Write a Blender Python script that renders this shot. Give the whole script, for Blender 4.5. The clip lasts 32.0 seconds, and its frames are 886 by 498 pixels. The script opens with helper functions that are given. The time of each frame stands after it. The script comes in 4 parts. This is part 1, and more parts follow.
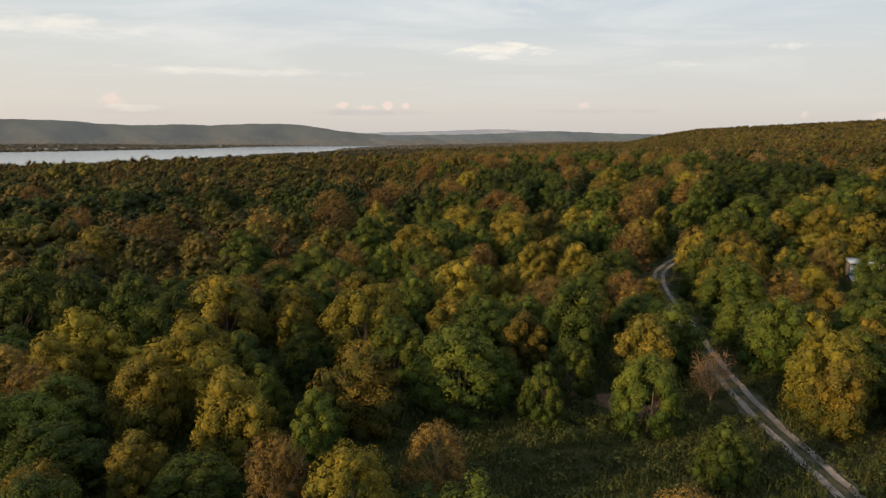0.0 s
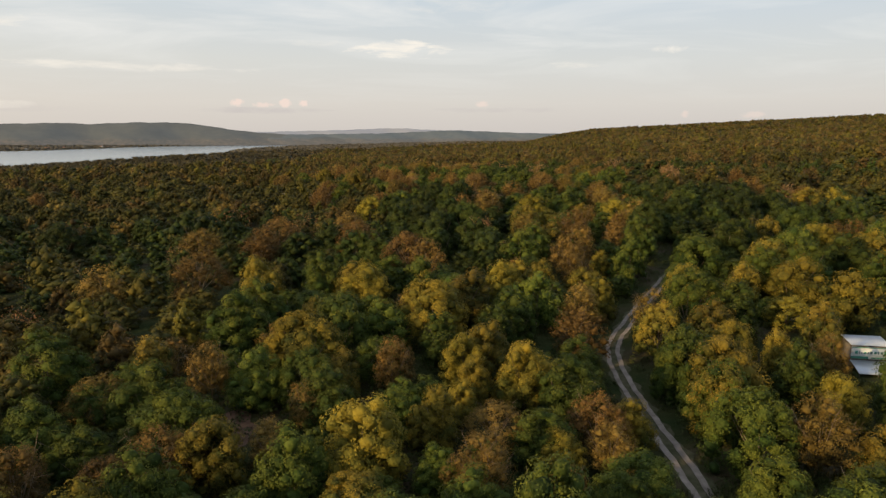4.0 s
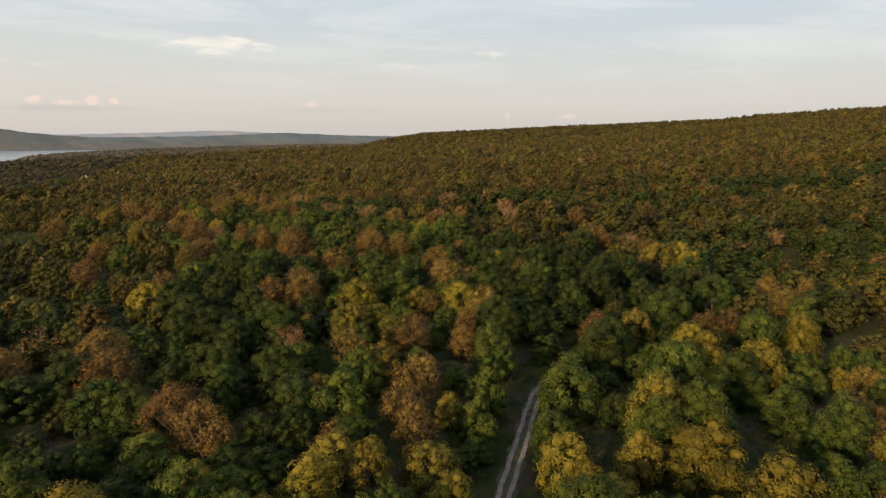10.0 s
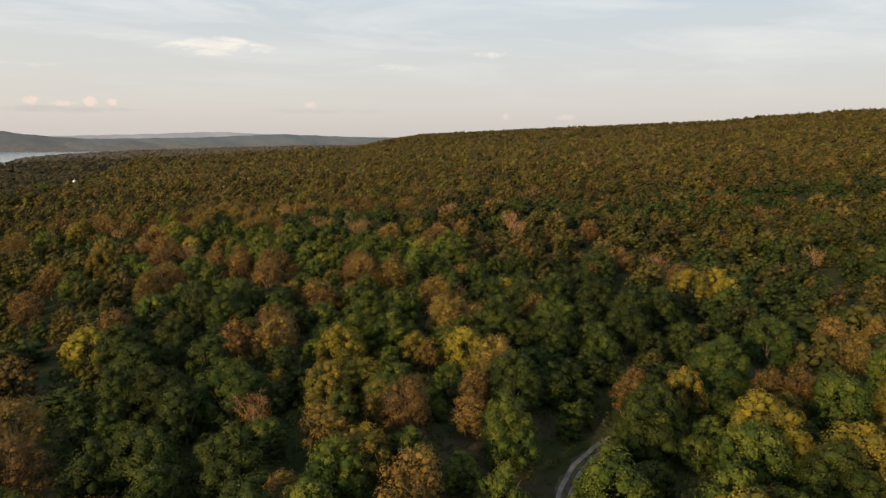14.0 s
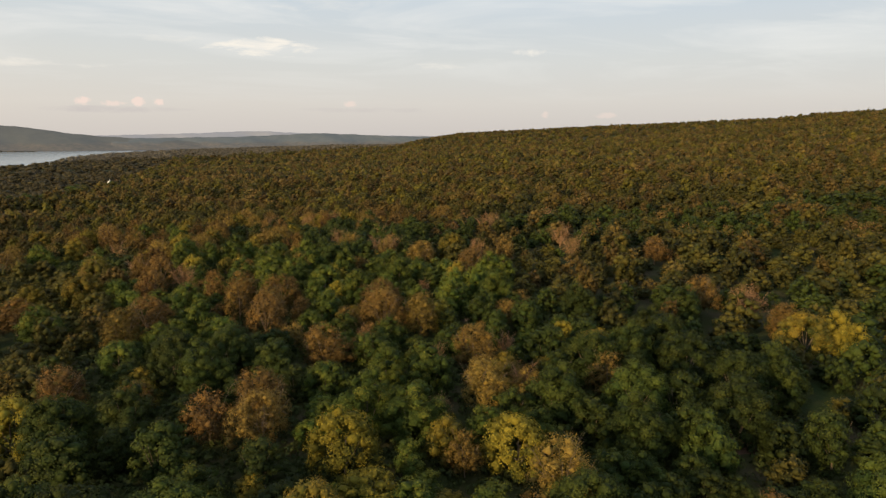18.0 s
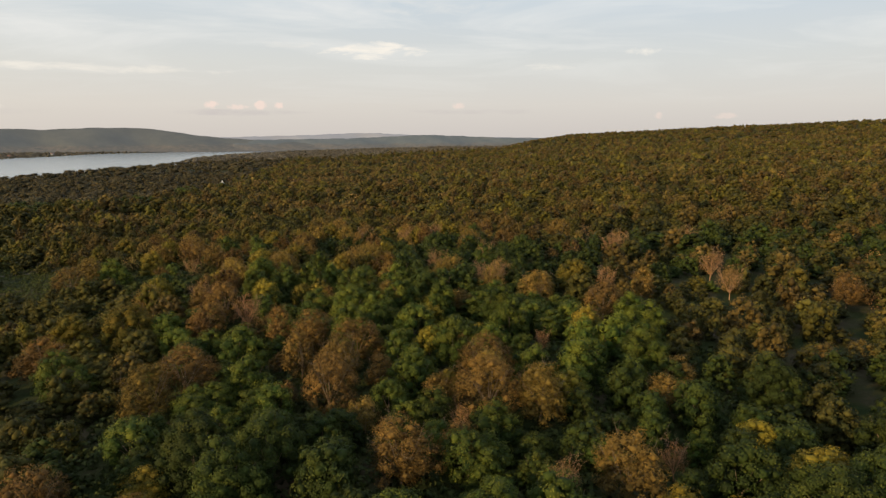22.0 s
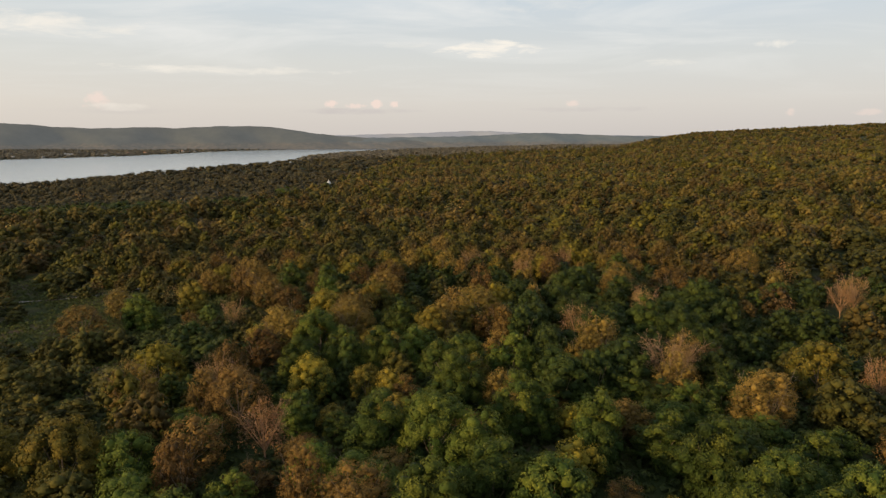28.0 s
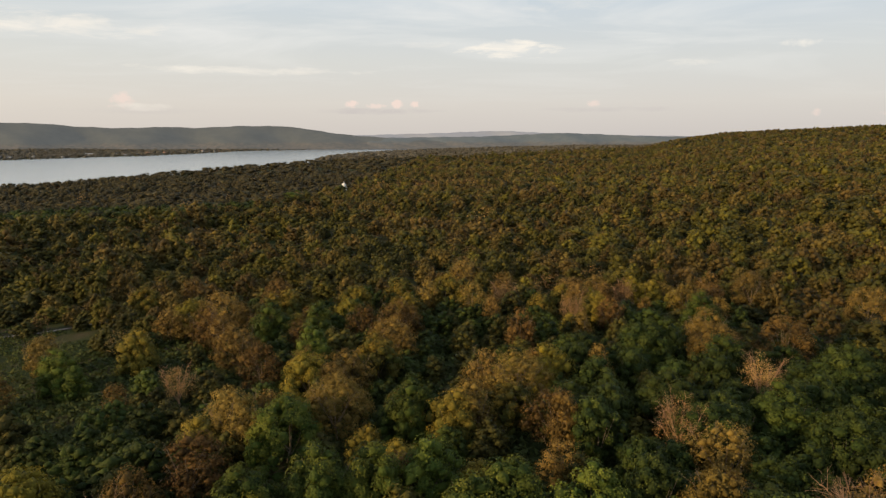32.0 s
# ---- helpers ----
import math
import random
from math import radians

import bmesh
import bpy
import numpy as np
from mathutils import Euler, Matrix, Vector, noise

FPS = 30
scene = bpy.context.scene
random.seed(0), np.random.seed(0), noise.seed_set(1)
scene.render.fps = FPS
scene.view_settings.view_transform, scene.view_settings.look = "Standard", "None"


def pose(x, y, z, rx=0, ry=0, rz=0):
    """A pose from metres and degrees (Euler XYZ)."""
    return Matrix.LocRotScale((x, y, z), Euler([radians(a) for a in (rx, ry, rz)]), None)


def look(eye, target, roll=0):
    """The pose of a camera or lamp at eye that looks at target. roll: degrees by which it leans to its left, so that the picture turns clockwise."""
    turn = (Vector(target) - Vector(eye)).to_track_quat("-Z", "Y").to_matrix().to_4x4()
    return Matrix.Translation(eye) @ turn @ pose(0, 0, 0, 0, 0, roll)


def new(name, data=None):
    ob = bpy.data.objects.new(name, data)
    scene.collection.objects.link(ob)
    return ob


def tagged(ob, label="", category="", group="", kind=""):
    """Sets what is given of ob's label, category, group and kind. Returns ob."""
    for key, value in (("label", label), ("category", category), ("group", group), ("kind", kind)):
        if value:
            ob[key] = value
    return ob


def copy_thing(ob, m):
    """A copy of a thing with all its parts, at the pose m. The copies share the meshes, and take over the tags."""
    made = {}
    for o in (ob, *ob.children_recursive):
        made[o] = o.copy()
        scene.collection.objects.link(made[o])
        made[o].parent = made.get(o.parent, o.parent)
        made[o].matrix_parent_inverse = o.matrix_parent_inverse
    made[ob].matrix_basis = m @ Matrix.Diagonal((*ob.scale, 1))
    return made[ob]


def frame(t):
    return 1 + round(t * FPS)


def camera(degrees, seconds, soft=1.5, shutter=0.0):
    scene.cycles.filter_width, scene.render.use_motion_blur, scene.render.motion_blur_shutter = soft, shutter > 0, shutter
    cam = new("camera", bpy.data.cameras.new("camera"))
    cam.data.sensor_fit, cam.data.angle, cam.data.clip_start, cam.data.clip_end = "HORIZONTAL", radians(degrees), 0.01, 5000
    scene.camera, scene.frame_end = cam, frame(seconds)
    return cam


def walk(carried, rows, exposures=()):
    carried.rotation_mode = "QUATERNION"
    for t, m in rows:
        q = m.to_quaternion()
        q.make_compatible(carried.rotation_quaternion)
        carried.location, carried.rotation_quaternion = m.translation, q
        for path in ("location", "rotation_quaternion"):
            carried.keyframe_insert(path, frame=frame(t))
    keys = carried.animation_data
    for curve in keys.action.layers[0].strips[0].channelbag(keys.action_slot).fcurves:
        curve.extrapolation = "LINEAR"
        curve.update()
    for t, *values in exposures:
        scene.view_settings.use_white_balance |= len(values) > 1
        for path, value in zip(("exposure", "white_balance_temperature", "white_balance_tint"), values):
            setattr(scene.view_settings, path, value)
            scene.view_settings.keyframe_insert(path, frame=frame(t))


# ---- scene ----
cam = camera(67.3, 32.0, 1.4)
METRES, EYE, TILT, LEAN, TURN = 290.0, 25.0, -9.5, 0.0, 0.0
ROWS = [
    (0.0, 0.0, 0.0, 0.0, 0.0, 0.0, -0.0),
    (0.5, 0.0, 0.0118, 0.0049, -0.02, -0.01, 0.0),
    (1.0, -0.0001, 0.0244, 0.01, -0.03, -0.02, 0.01),
    (1.5, -0.0002, 0.0369, 0.0149, -0.06, -0.05, 0.02),
    (2.0, -0.0002, 0.0494, 0.02, -0.37, -0.08, 0.08),
    (2.5, 0.0001, 0.062, 0.0251, -0.97, -0.09, 0.18),
    (3.0, 0.0009, 0.0748, 0.03, -3.36, -0.13, 0.6),
    (3.5, 0.002, 0.0875, 0.035, -5.87, -0.19, 1.02),
    (5.5, 0.0121, 0.1354, 0.0546, -15.49, -0.54, 2.63),
    (6.0, 0.0161, 0.1468, 0.0598, -17.81, -0.68, 3.01),
    (6.5, 0.0205, 0.1578, 0.0651, -20.11, -0.81, 3.38),
    (7.0, 0.0249, 0.1682, 0.0708, -21.31, -0.87, 3.54),
    (7.5, 0.0293, 0.1781, 0.077, -21.82, -0.89, 3.61),
    (8.0, 0.0336, 0.1875, 0.0834, -22.16, -0.89, 3.67),
    (8.5, 0.0377, 0.1964, 0.0902, -22.3, -0.89, 3.69),
    (9.0, 0.0419, 0.205, 0.0976, -22.31, -0.87, 3.7),
    (9.5, 0.0458, 0.2135, 0.105, -22.32, -0.86, 3.71),
    (10.0, 0.0494, 0.2214, 0.1124, -22.34, -0.85, 3.7),
    (10.5, 0.053, 0.2296, 0.1182, -22.35, -0.85, 3.71),
    (11.0, 0.0564, 0.2383, 0.1209, -22.37, -0.85, 3.71),
    (11.5, 0.0599, 0.2475, 0.1226, -22.38, -0.86, 3.71),
    (12.0, 0.0638, 0.2575, 0.1246, -22.39, -0.86, 3.71),
    (12.5, 0.0683, 0.2682, 0.1267, -22.41, -0.83, 3.72),
    (13.0, 0.0731, 0.2796, 0.1292, -22.43, -0.8, 3.72),
    (13.5, 0.0781, 0.2916, 0.1318, -22.45, -0.79, 3.73),
    (14.0, 0.0832, 0.3042, 0.1346, -22.48, -0.78, 3.73),
    (14.5, 0.0885, 0.3173, 0.1372, -22.5, -0.78, 3.74),
    (16.5, 0.1109, 0.3717, 0.1491, -21.81, -0.85, 3.69),
    (17.0, 0.1169, 0.3861, 0.152, -21.27, -0.82, 3.63),
    (17.5, 0.1226, 0.401, 0.155, -20.51, -0.77, 3.49),
    (18.0, 0.1283, 0.4159, 0.158, -19.21, -0.7, 3.33),
    (18.5, 0.1335, 0.4316, 0.1608, -17.5, -0.61, 3.07),
    (19.0, 0.1383, 0.4473, 0.1639, -15.68, -0.52, 2.79),
    (19.5, 0.1426, 0.4636, 0.1669, -13.92, -0.4, 2.51),
    (20.0, 0.1466, 0.4801, 0.1698, -12.67, -0.31, 2.32),
    (20.5, 0.1505, 0.497, 0.1727, -12.2, -0.28, 2.25),
    (21.0, 0.1542, 0.5143, 0.1757, -11.76, -0.22, 2.17),
    (21.5, 0.1578, 0.5319, 0.1788, -11.0, -0.18, 2.05),
    (22.0, 0.1612, 0.5496, 0.1818, -10.23, -0.16, 1.92),
    (22.5, 0.1644, 0.5676, 0.1848, -9.45, -0.14, 1.79),
    (23.0, 0.1671, 0.5859, 0.188, -8.67, -0.13, 1.64),
    (23.5, 0.1697, 0.6044, 0.191, -7.89, -0.12, 1.52),
    (24.0, 0.1719, 0.6229, 0.194, -7.11, -0.11, 1.38),
    (24.5, 0.1737, 0.6413, 0.1969, -6.33, -0.09, 1.24),
    (25.0, 0.1752, 0.66, 0.2001, -5.54, -0.09, 1.12),
    (25.5, 0.1766, 0.679, 0.2032, -4.76, -0.08, 0.98),
    (27.5, 0.1796, 0.7562, 0.2158, -1.65, -0.13, 0.48),
    (28.0, 0.1799, 0.7755, 0.2189, -0.89, -0.14, 0.35),
    (28.5, 0.1798, 0.7947, 0.2221, -0.14, -0.15, 0.21),
    (29.0, 0.1796, 0.8137, 0.2254, 0.57, -0.15, 0.09),
    (29.5, 0.1792, 0.8331, 0.2286, 0.84, -0.15, 0.04),
    (30.0, 0.1787, 0.8526, 0.2321, 0.82, -0.14, 0.03),
    (30.5, 0.1781, 0.8725, 0.2355, 0.81, -0.14, 0.03),
    (31.0, 0.1776, 0.8924, 0.2389, 0.8, -0.15, 0.02),
    (31.5, 0.1773, 0.9112, 0.242, 0.79, -0.15, 0.02),
    (32.0, 0.177, 0.93, 0.2451, 0.78, -0.13, 0.01),
]
walk(cam, [(t, pose(0, 0, EYE, TILT, LEAN, TURN) @ pose(METRES * x, METRES * y, METRES * z, 90 + pitch, roll, yaw)) for t, x, y, z, yaw, pitch, roll in ROWS])


# ---- world, sun, exposure ----
SUN_AZ, SUN_EL = -119.0, 15.0          # degrees from straight ahead (plus: to the right), degrees up
scene.view_settings.exposure = 0.0


def nd(tree, kind, **inputs):
    n = tree.nodes.new(kind)
    for k, v in inputs.items():
        n.inputs[int(k[1:]) if k[0] == "i" and k[1:].isdigit() else k].default_value = v
    return n


def calc(tree, op, a, b=None, c=None, clamp=False):
    n = tree.nodes.new("ShaderNodeMath")
    n.operation, n.use_clamp = op, clamp
    for i, v in enumerate((a, b, c)):
        if v is None:
            continue
        if isinstance(v, (int, float)):
            n.inputs[i].default_value = v
        else:
            tree.links.new(v, n.inputs[i])
    return n.outputs[0]


def blend(tree, fac, a, b, mode="MIX"):
    n = tree.nodes.new("ShaderNodeMix")
    n.data_type, n.blend_type = "RGBA", mode
    for i, v in ((0, fac), (6, a), (7, b)):
        if isinstance(v, (int, float)):
            n.inputs[i].default_value = v
        elif isinstance(v, tuple):
            n.inputs[i].default_value = (*v, 1)
        else:
            tree.links.new(v, n.inputs[i])
    return n.outputs[2]


def ramp(tree, value, stops):
    n = tree.nodes.new("ShaderNodeValToRGB")
    while len(n.color_ramp.elements) < len(stops):
        n.color_ramp.elements.new(0.5)
    for e, (p, c) in zip(n.color_ramp.elements, stops):
        e.position, e.color = p, (*c, 1) if isinstance(c, tuple) else (c, c, c, 1)
    tree.links.new(value, n.inputs[0])
    return n.outputs[0]


def make_world():
    w = bpy.data.worlds.new("sky")
    w.use_nodes = True
    scene.world = w
    t = w.node_tree
    t.nodes.clear()
    link = t.links.new
    co = nd(t, "ShaderNodeTexCoord").outputs["Generated"]
    sep = nd(t, "ShaderNodeSeparateXYZ")
    link(co, sep.inputs[0])
    x, y, z = sep.outputs
    az = calc(t, "MULTIPLY", calc(t, "ARCTAN2", x, y), 57.2958)
    el = calc(t, "MULTIPLY", calc(t, "ARCSINE", z), 57.2958)
    sky = nd(t, "ShaderNodeTexSky")
    sky.sky_type, sky.sun_disc = "NISHITA", False
    sky.sun_elevation, sky.sun_rotation = radians(SUN_EL), radians(SUN_AZ)
    sky.air_density, sky.dust_density, sky.ozone_density = 1.0, 2.0, 1.0
    # thin high veil over the whole sky, warmer towards the horizon and towards the sun
    up = calc(t, "MULTIPLY", el, 1 / 30.0, clamp=True)
    veil = ramp(t, up, [(0.0, (0.68, 0.63, 0.60)), (0.09, (0.73, 0.69, 0.65)), (0.20, (0.715, 0.72, 0.705)), (0.36, (0.635, 0.705, 0.765)), (0.55, (0.575, 0.67, 0.81)), (1.0, (0.50, 0.62, 0.81))])
    side = calc(t, "COSINE", calc(t, "SUBTRACT", calc(t, "ARCTAN2", x, y), radians(SUN_AZ)))
    warm = calc(t, "MULTIPLY_ADD", side, 0.5, 0.5, clamp=True)
    veil = blend(t, warm, veil, (1.17, 1.12, 1.03), "MULTIPLY")
    # streaked cirrus
    flat = nd(t, "ShaderNodeCombineXYZ")
    den = calc(t, "ADD", z, 0.08)
    link(calc(t, "DIVIDE", x, den), flat.inputs[0])
    link(calc(t, "DIVIDE", y, den), flat.inputs[1])
    mp = nd(t, "ShaderNodeMapping")
    mp.inputs["Rotation"].default_value = (0, 0, radians(14))
    mp.inputs["Scale"].default_value = (0.5, 0.75, 1)
    link(flat.outputs[0], mp.inputs[0])
    n1 = nd(t, "ShaderNodeTexNoise", Scale=1.1, Detail=5.0, Roughness=0.6, Distortion=0.6)
    link(mp.outputs[0], n1.inputs["Vector"])
    cir = ramp(t, n1.outputs[0], [(0.46, 0.0), (0.72, 1.0)])
    fade = calc(t, "MULTIPLY_ADD", el, 0.16, -0.35, clamp=True)
    veil = blend(t, calc(t, "MULTIPLY", calc(t, "MULTIPLY", cir, 0.75), fade), veil, (0.95, 0.93, 0.89))
    # small clouds low over the horizon, by azimuth and elevation
    polar = nd(t, "ShaderNodeCombineXYZ")
    link(calc(t, "MULTIPLY", az, 0.8), polar.inputs[0])
    link(el, polar.inputs[1])
    n2 = nd(t, "ShaderNodeTexNoise", Scale=1.15, Detail=5.0, Roughness=0.6)
    link(polar.outputs[0], n2.inputs["Vector"])

    wisp = nd(t, "ShaderNodeCombineXYZ")
    link(calc(t, "MULTIPLY_ADD", el, 0.25, calc(t, "MULTIPLY", az, 0.22)), wisp.inputs[0])
    link(calc(t, "MULTIPLY_ADD", az, -0.06, el), wisp.inputs[1])
    n3 = nd(t, "ShaderNodeTexNoise", Scale=1.3, Detail=5.0, Roughness=0.65, Distortion=0.4)
    link(wisp.outputs[0], n3.inputs["Vector"])

    def puff(a, e, wide, high, power, colour, base, flatness=0.9):
        da = calc(t, "DIVIDE", calc(t, "SUBTRACT", az, a), wide)
        de = calc(t, "DIVIDE", calc(t, "SUBTRACT", el, e), high)
        r = calc(t, "ADD", calc(t, "MULTIPLY", da, da), calc(t, "MULTIPLY", de, de))
        body = calc(t, "SUBTRACT", calc(t, "MULTIPLY_ADD", (n3 if wide > 2.4 else n2).outputs[0], 3.2, -1.0), r)
        m = calc(t, "MULTIPLY", calc(t, "MULTIPLY", body, flatness, clamp=True), power)
        return blend(t, m, base, colour)

    PINK, CREAM, SHADE = (1.0, 0.80, 0.71), (1.05, 0.97, 0.86), (0.62, 0.565, 0.56)
    for a, e, wide, high, power, colour, f in (
            (9.0, 11.5, 8.0, 2.2, 0.35, CREAM, 0.8), (-6.5, 2.05, 7.0, 0.35, 0.55, SHADE, 1.2), (13.0, 2.1, 7.0, 0.35, 0.4, SHADE, 1.0), (-25, 2.0, 8.0, 0.4, 0.25, SHADE, 0.8),
            (-26.0, 2.75, 1.3, 0.8, 0.7, PINK, 1.4), (-24.5, 2.3, 2.6, 0.4, 0.5, CREAM, 1.0), (-8.4, 2.65, 0.8, 0.5, 0.9, PINK, 2.0), (-6.3, 2.5, 1.2, 0.35, 0.7, PINK, 2.0),
            (-4.6, 2.6, 0.7, 0.45, 0.9, PINK, 2.0), (-3.2, 2.65, 0.6, 0.42, 0.9, PINK, 2.0), (11.8, 2.6, 0.8, 0.4, 0.6, PINK, 1.6),
            (28.0, 1.7, 0.5, 0.45, 0.5, PINK, 1.6), (33.0, 1.6, 2.0, 0.3, 0.4, PINK, 1.4),
            (5.0, 7.1, 5.6, 0.9, 0.95, CREAM, 1.5), (-2.0, 7.4, 3.5, 0.4, 0.4, CREAM, 1.0), (18.8, 5.6, 2.6, 0.4, 0.6, CREAM, 1.0), (26.5, 6.7, 2.0, 0.4, 0.6, CREAM, 1.0),
            (-32.0, 8.0, 13.0, 1.1, 0.75, CREAM, 1.0), (-17.0, 5.2, 12.0, 0.45, 0.65, CREAM, 1.0), (-24.0, 11.2, 12.0, 0.9, 0.6, CREAM, 0.9)):
        veil = puff(a, e, wide, high, power, colour, veil, f)
    bg_sky = nd(t, "ShaderNodeBackground", Strength=0.10)
    link(sky.outputs[0], bg_sky.inputs[0])
    bg_veil = nd(t, "ShaderNodeBackground", Strength=1.0)
    link(veil, bg_veil.inputs[0])
    m = nd(t, "ShaderNodeMixShader", Fac=0.88)
    link(bg_sky.outputs[0], m.inputs[1])
    link(bg_veil.outputs[0], m.inputs[2])
    link(m.outputs[0], nd(t, "ShaderNodeOutputWorld").inputs[0])


make_world()
sun_data = bpy.data.lights.new("sun", "SUN")
sun_data.energy, sun_data.angle, sun_data.color = 5.4, radians(0.6), (1.0, 0.72, 0.35)
sun = new("sun", sun_data)
_a, _e = radians(SUN_AZ), radians(SUN_EL)
sun.matrix_world = look((0, 0, 300), (-math.sin(_a) * math.cos(_e) * 100, -math.cos(_a) * math.cos(_e) * 100, 300 - math.sin(_e) * 100))


# ---- materials ----
def shader(name, rough=0.8, spec=0.2):
    m = bpy.data.materials.new(name)
    m.use_nodes = True
    t = m.node_tree
    b = t.nodes["Principled BSDF"]
    b.inputs["Roughness"].default_value = rough
    b.inputs["Specular IOR Level"].default_value = spec
    return m, t, b


def noise_at(t, scale, detail=3.0, rough=0.55, source="place"):
    v = nd(t, "ShaderNodeNewGeometry").outputs["Position"] if source == "place" else nd(t, "ShaderNodeTexCoord").outputs["Object"]
    n = nd(t, "ShaderNodeTexNoise", Scale=scale, Detail=detail, Roughness=rough)
    t.links.new(v, n.inputs["Vector"])
    return n.outputs[0]


def leaf_material(name, dark, mid, flush, amount=0.5, single=True, clump=0.35, grassy=False):
    """Foliage: dark and mid green leaves, flush lobes for young growth and sunlit tops alike, each tree and each leaf a
    little different.
    """
    m, t, b = shader(name, 0.7, 0.12)
    isl = nd(t, "ShaderNodeNewGeometry").outputs["Random Per Island"]
    n = noise_at(t, clump, 2.0)

    def mark(key):
        at = nd(t, "ShaderNodeAttribute")
        at.attribute_name = key
        return at.outputs["Fac"]
    tree_n = nd(t, "ShaderNodeObjectInfo").outputs["Random"] if single else mark("tree") if not grassy else ramp(t, noise_at(t, 0.11, 1.0), [(0.3, 0.0), (0.7, 1.0)])
    c = blend(t, calc(t, "MULTIPLY_ADD", isl, 0.7 if single else 0.5, 0.15 if single else 0.25), dark, mid)
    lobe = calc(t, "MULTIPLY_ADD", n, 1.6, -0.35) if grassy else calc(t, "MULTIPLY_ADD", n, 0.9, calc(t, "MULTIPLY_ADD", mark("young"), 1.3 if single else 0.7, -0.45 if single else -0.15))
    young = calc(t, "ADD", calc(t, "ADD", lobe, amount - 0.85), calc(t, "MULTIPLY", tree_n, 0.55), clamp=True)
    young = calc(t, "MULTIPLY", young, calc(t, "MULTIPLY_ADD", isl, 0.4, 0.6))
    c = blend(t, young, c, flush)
    hs = nd(t, "ShaderNodeHueSaturation")
    t.links.new(calc(t, "MULTIPLY_ADD", tree_n, 0.03, 0.485), hs.inputs["Hue"])
    own = calc(t, "FRACT", calc(t, "MULTIPLY", tree_n, 7.31))
    t.links.new(calc(t, "ADD", calc(t, "MULTIPLY", isl, 0.3), calc(t, "MULTIPLY_ADD", own, 0.5, 0.53)), hs.inputs["Value"])
    t.links.new(c, hs.inputs["Color"])
    c = hs.outputs[0]
    t.links.new(c, b.inputs["Base Color"])
    tr = nd(t, "ShaderNodeBsdfTranslucent")
    t.links.new(c, tr.inputs[0])
    mx = nd(t, "ShaderNodeMixShader", Fac=0.12)
    out = t.nodes["Material Output"]
    t.links.new(b.outputs[0], mx.inputs[1])
    t.links.new(tr.outputs[0], mx.inputs[2])
    t.links.new(mx.outputs[0], out.inputs[0])
    return m


def plain_material(name, a, b_, scale, rough=0.8, spec=0.2, bump=0.0, metal=0.0, source="place", detail=5.0):
    m, t, b = shader(name, rough, spec)
    n = noise_at(t, scale, detail, 0.6, source)
    c = ramp(t, n, [(0.32, a), (0.68, b_)])
    fine = noise_at(t, scale * 9, 3.0, 0.6, source)
    c = blend(t, calc(t, "MULTIPLY", fine, 0.5), c, (0.55, 0.55, 0.55), "MULTIPLY")
    t.links.new(c, b.inputs["Base Color"])
    b.inputs["Metallic"].default_value = metal
    if bump:
        bp = nd(t, "ShaderNodeBump", Strength=bump, Distance=0.05)
        t.links.new(fine, bp.inputs["Height"])
        t.links.new(bp.outputs[0], b.inputs["Normal"])
    return m


GREEN = ((0.016, 0.028, 0.005), (0.049, 0.076, 0.013), (0.137, 0.139, 0.018))
YELLOW = ((0.025, 0.034, 0.007), (0.073, 0.081, 0.015), (0.234, 0.166, 0.020))
FAR_GREEN = ((0.020, 0.023, 0.006), (0.055, 0.056, 0.013), (0.132, 0.097, 0.020))
FAR_YELLOW = ((0.027, 0.030, 0.006), (0.067, 0.063, 0.012), (0.153, 0.112, 0.017))
BROWN = ((0.036, 0.027, 0.009), (0.100, 0.065, 0.018), (0.215, 0.130, 0.031))
FAR_BROWN = ((0.036, 0.030, 0.010), (0.088, 0.063, 0.018), (0.172, 0.110, 0.028))
# a darkened green: the shade over some trees is put into their leaves
SHADE_GREEN = ((0.012, 0.020, 0.005), (0.035, 0.052, 0.010), (0.079, 0.087, 0.013))
PALE = ((0.120, 0.072, 0.030), (0.205, 0.122, 0.048), (0.310, 0.178, 0.070))
LEAF = {"green": leaf_material("green_leaves", *GREEN, 0.25), "deep": leaf_material("shade_green_leaves", *SHADE_GREEN, 0.1), "yellow": leaf_material("yellow_green_leaves", *YELLOW, 0.65),
        "brown": leaf_material("brown_dry_leaves", *BROWN, 0.65), "pale": leaf_material("pale_orange_leaves", *PALE, 0.7)}
FAR = {"green": leaf_material("green_canopy", *FAR_GREEN, 0.2, False), "yellow": leaf_material("yellow_green_canopy", *FAR_YELLOW, 0.3, False),
       # far shore: leaf colours lifted towards grey to stand in for haze
       "shore": leaf_material("hazed_shore_canopy", (0.080, 0.076, 0.058), (0.13, 0.118, 0.088), (0.18, 0.138, 0.10), 0.2, False),
       "deep": leaf_material("shade_green_canopy", *SHADE_GREEN, 0.15, False),
       "plain": leaf_material("dull_plain_canopy", (0.024, 0.025, 0.011), (0.053, 0.046, 0.020), (0.098, 0.069, 0.031), 0.3, False),
       "brown": leaf_material("brown_dry_canopy", *FAR_BROWN, 0.35, False), "pale": leaf_material("pale_orange_canopy", *PALE, 0.5, False)}
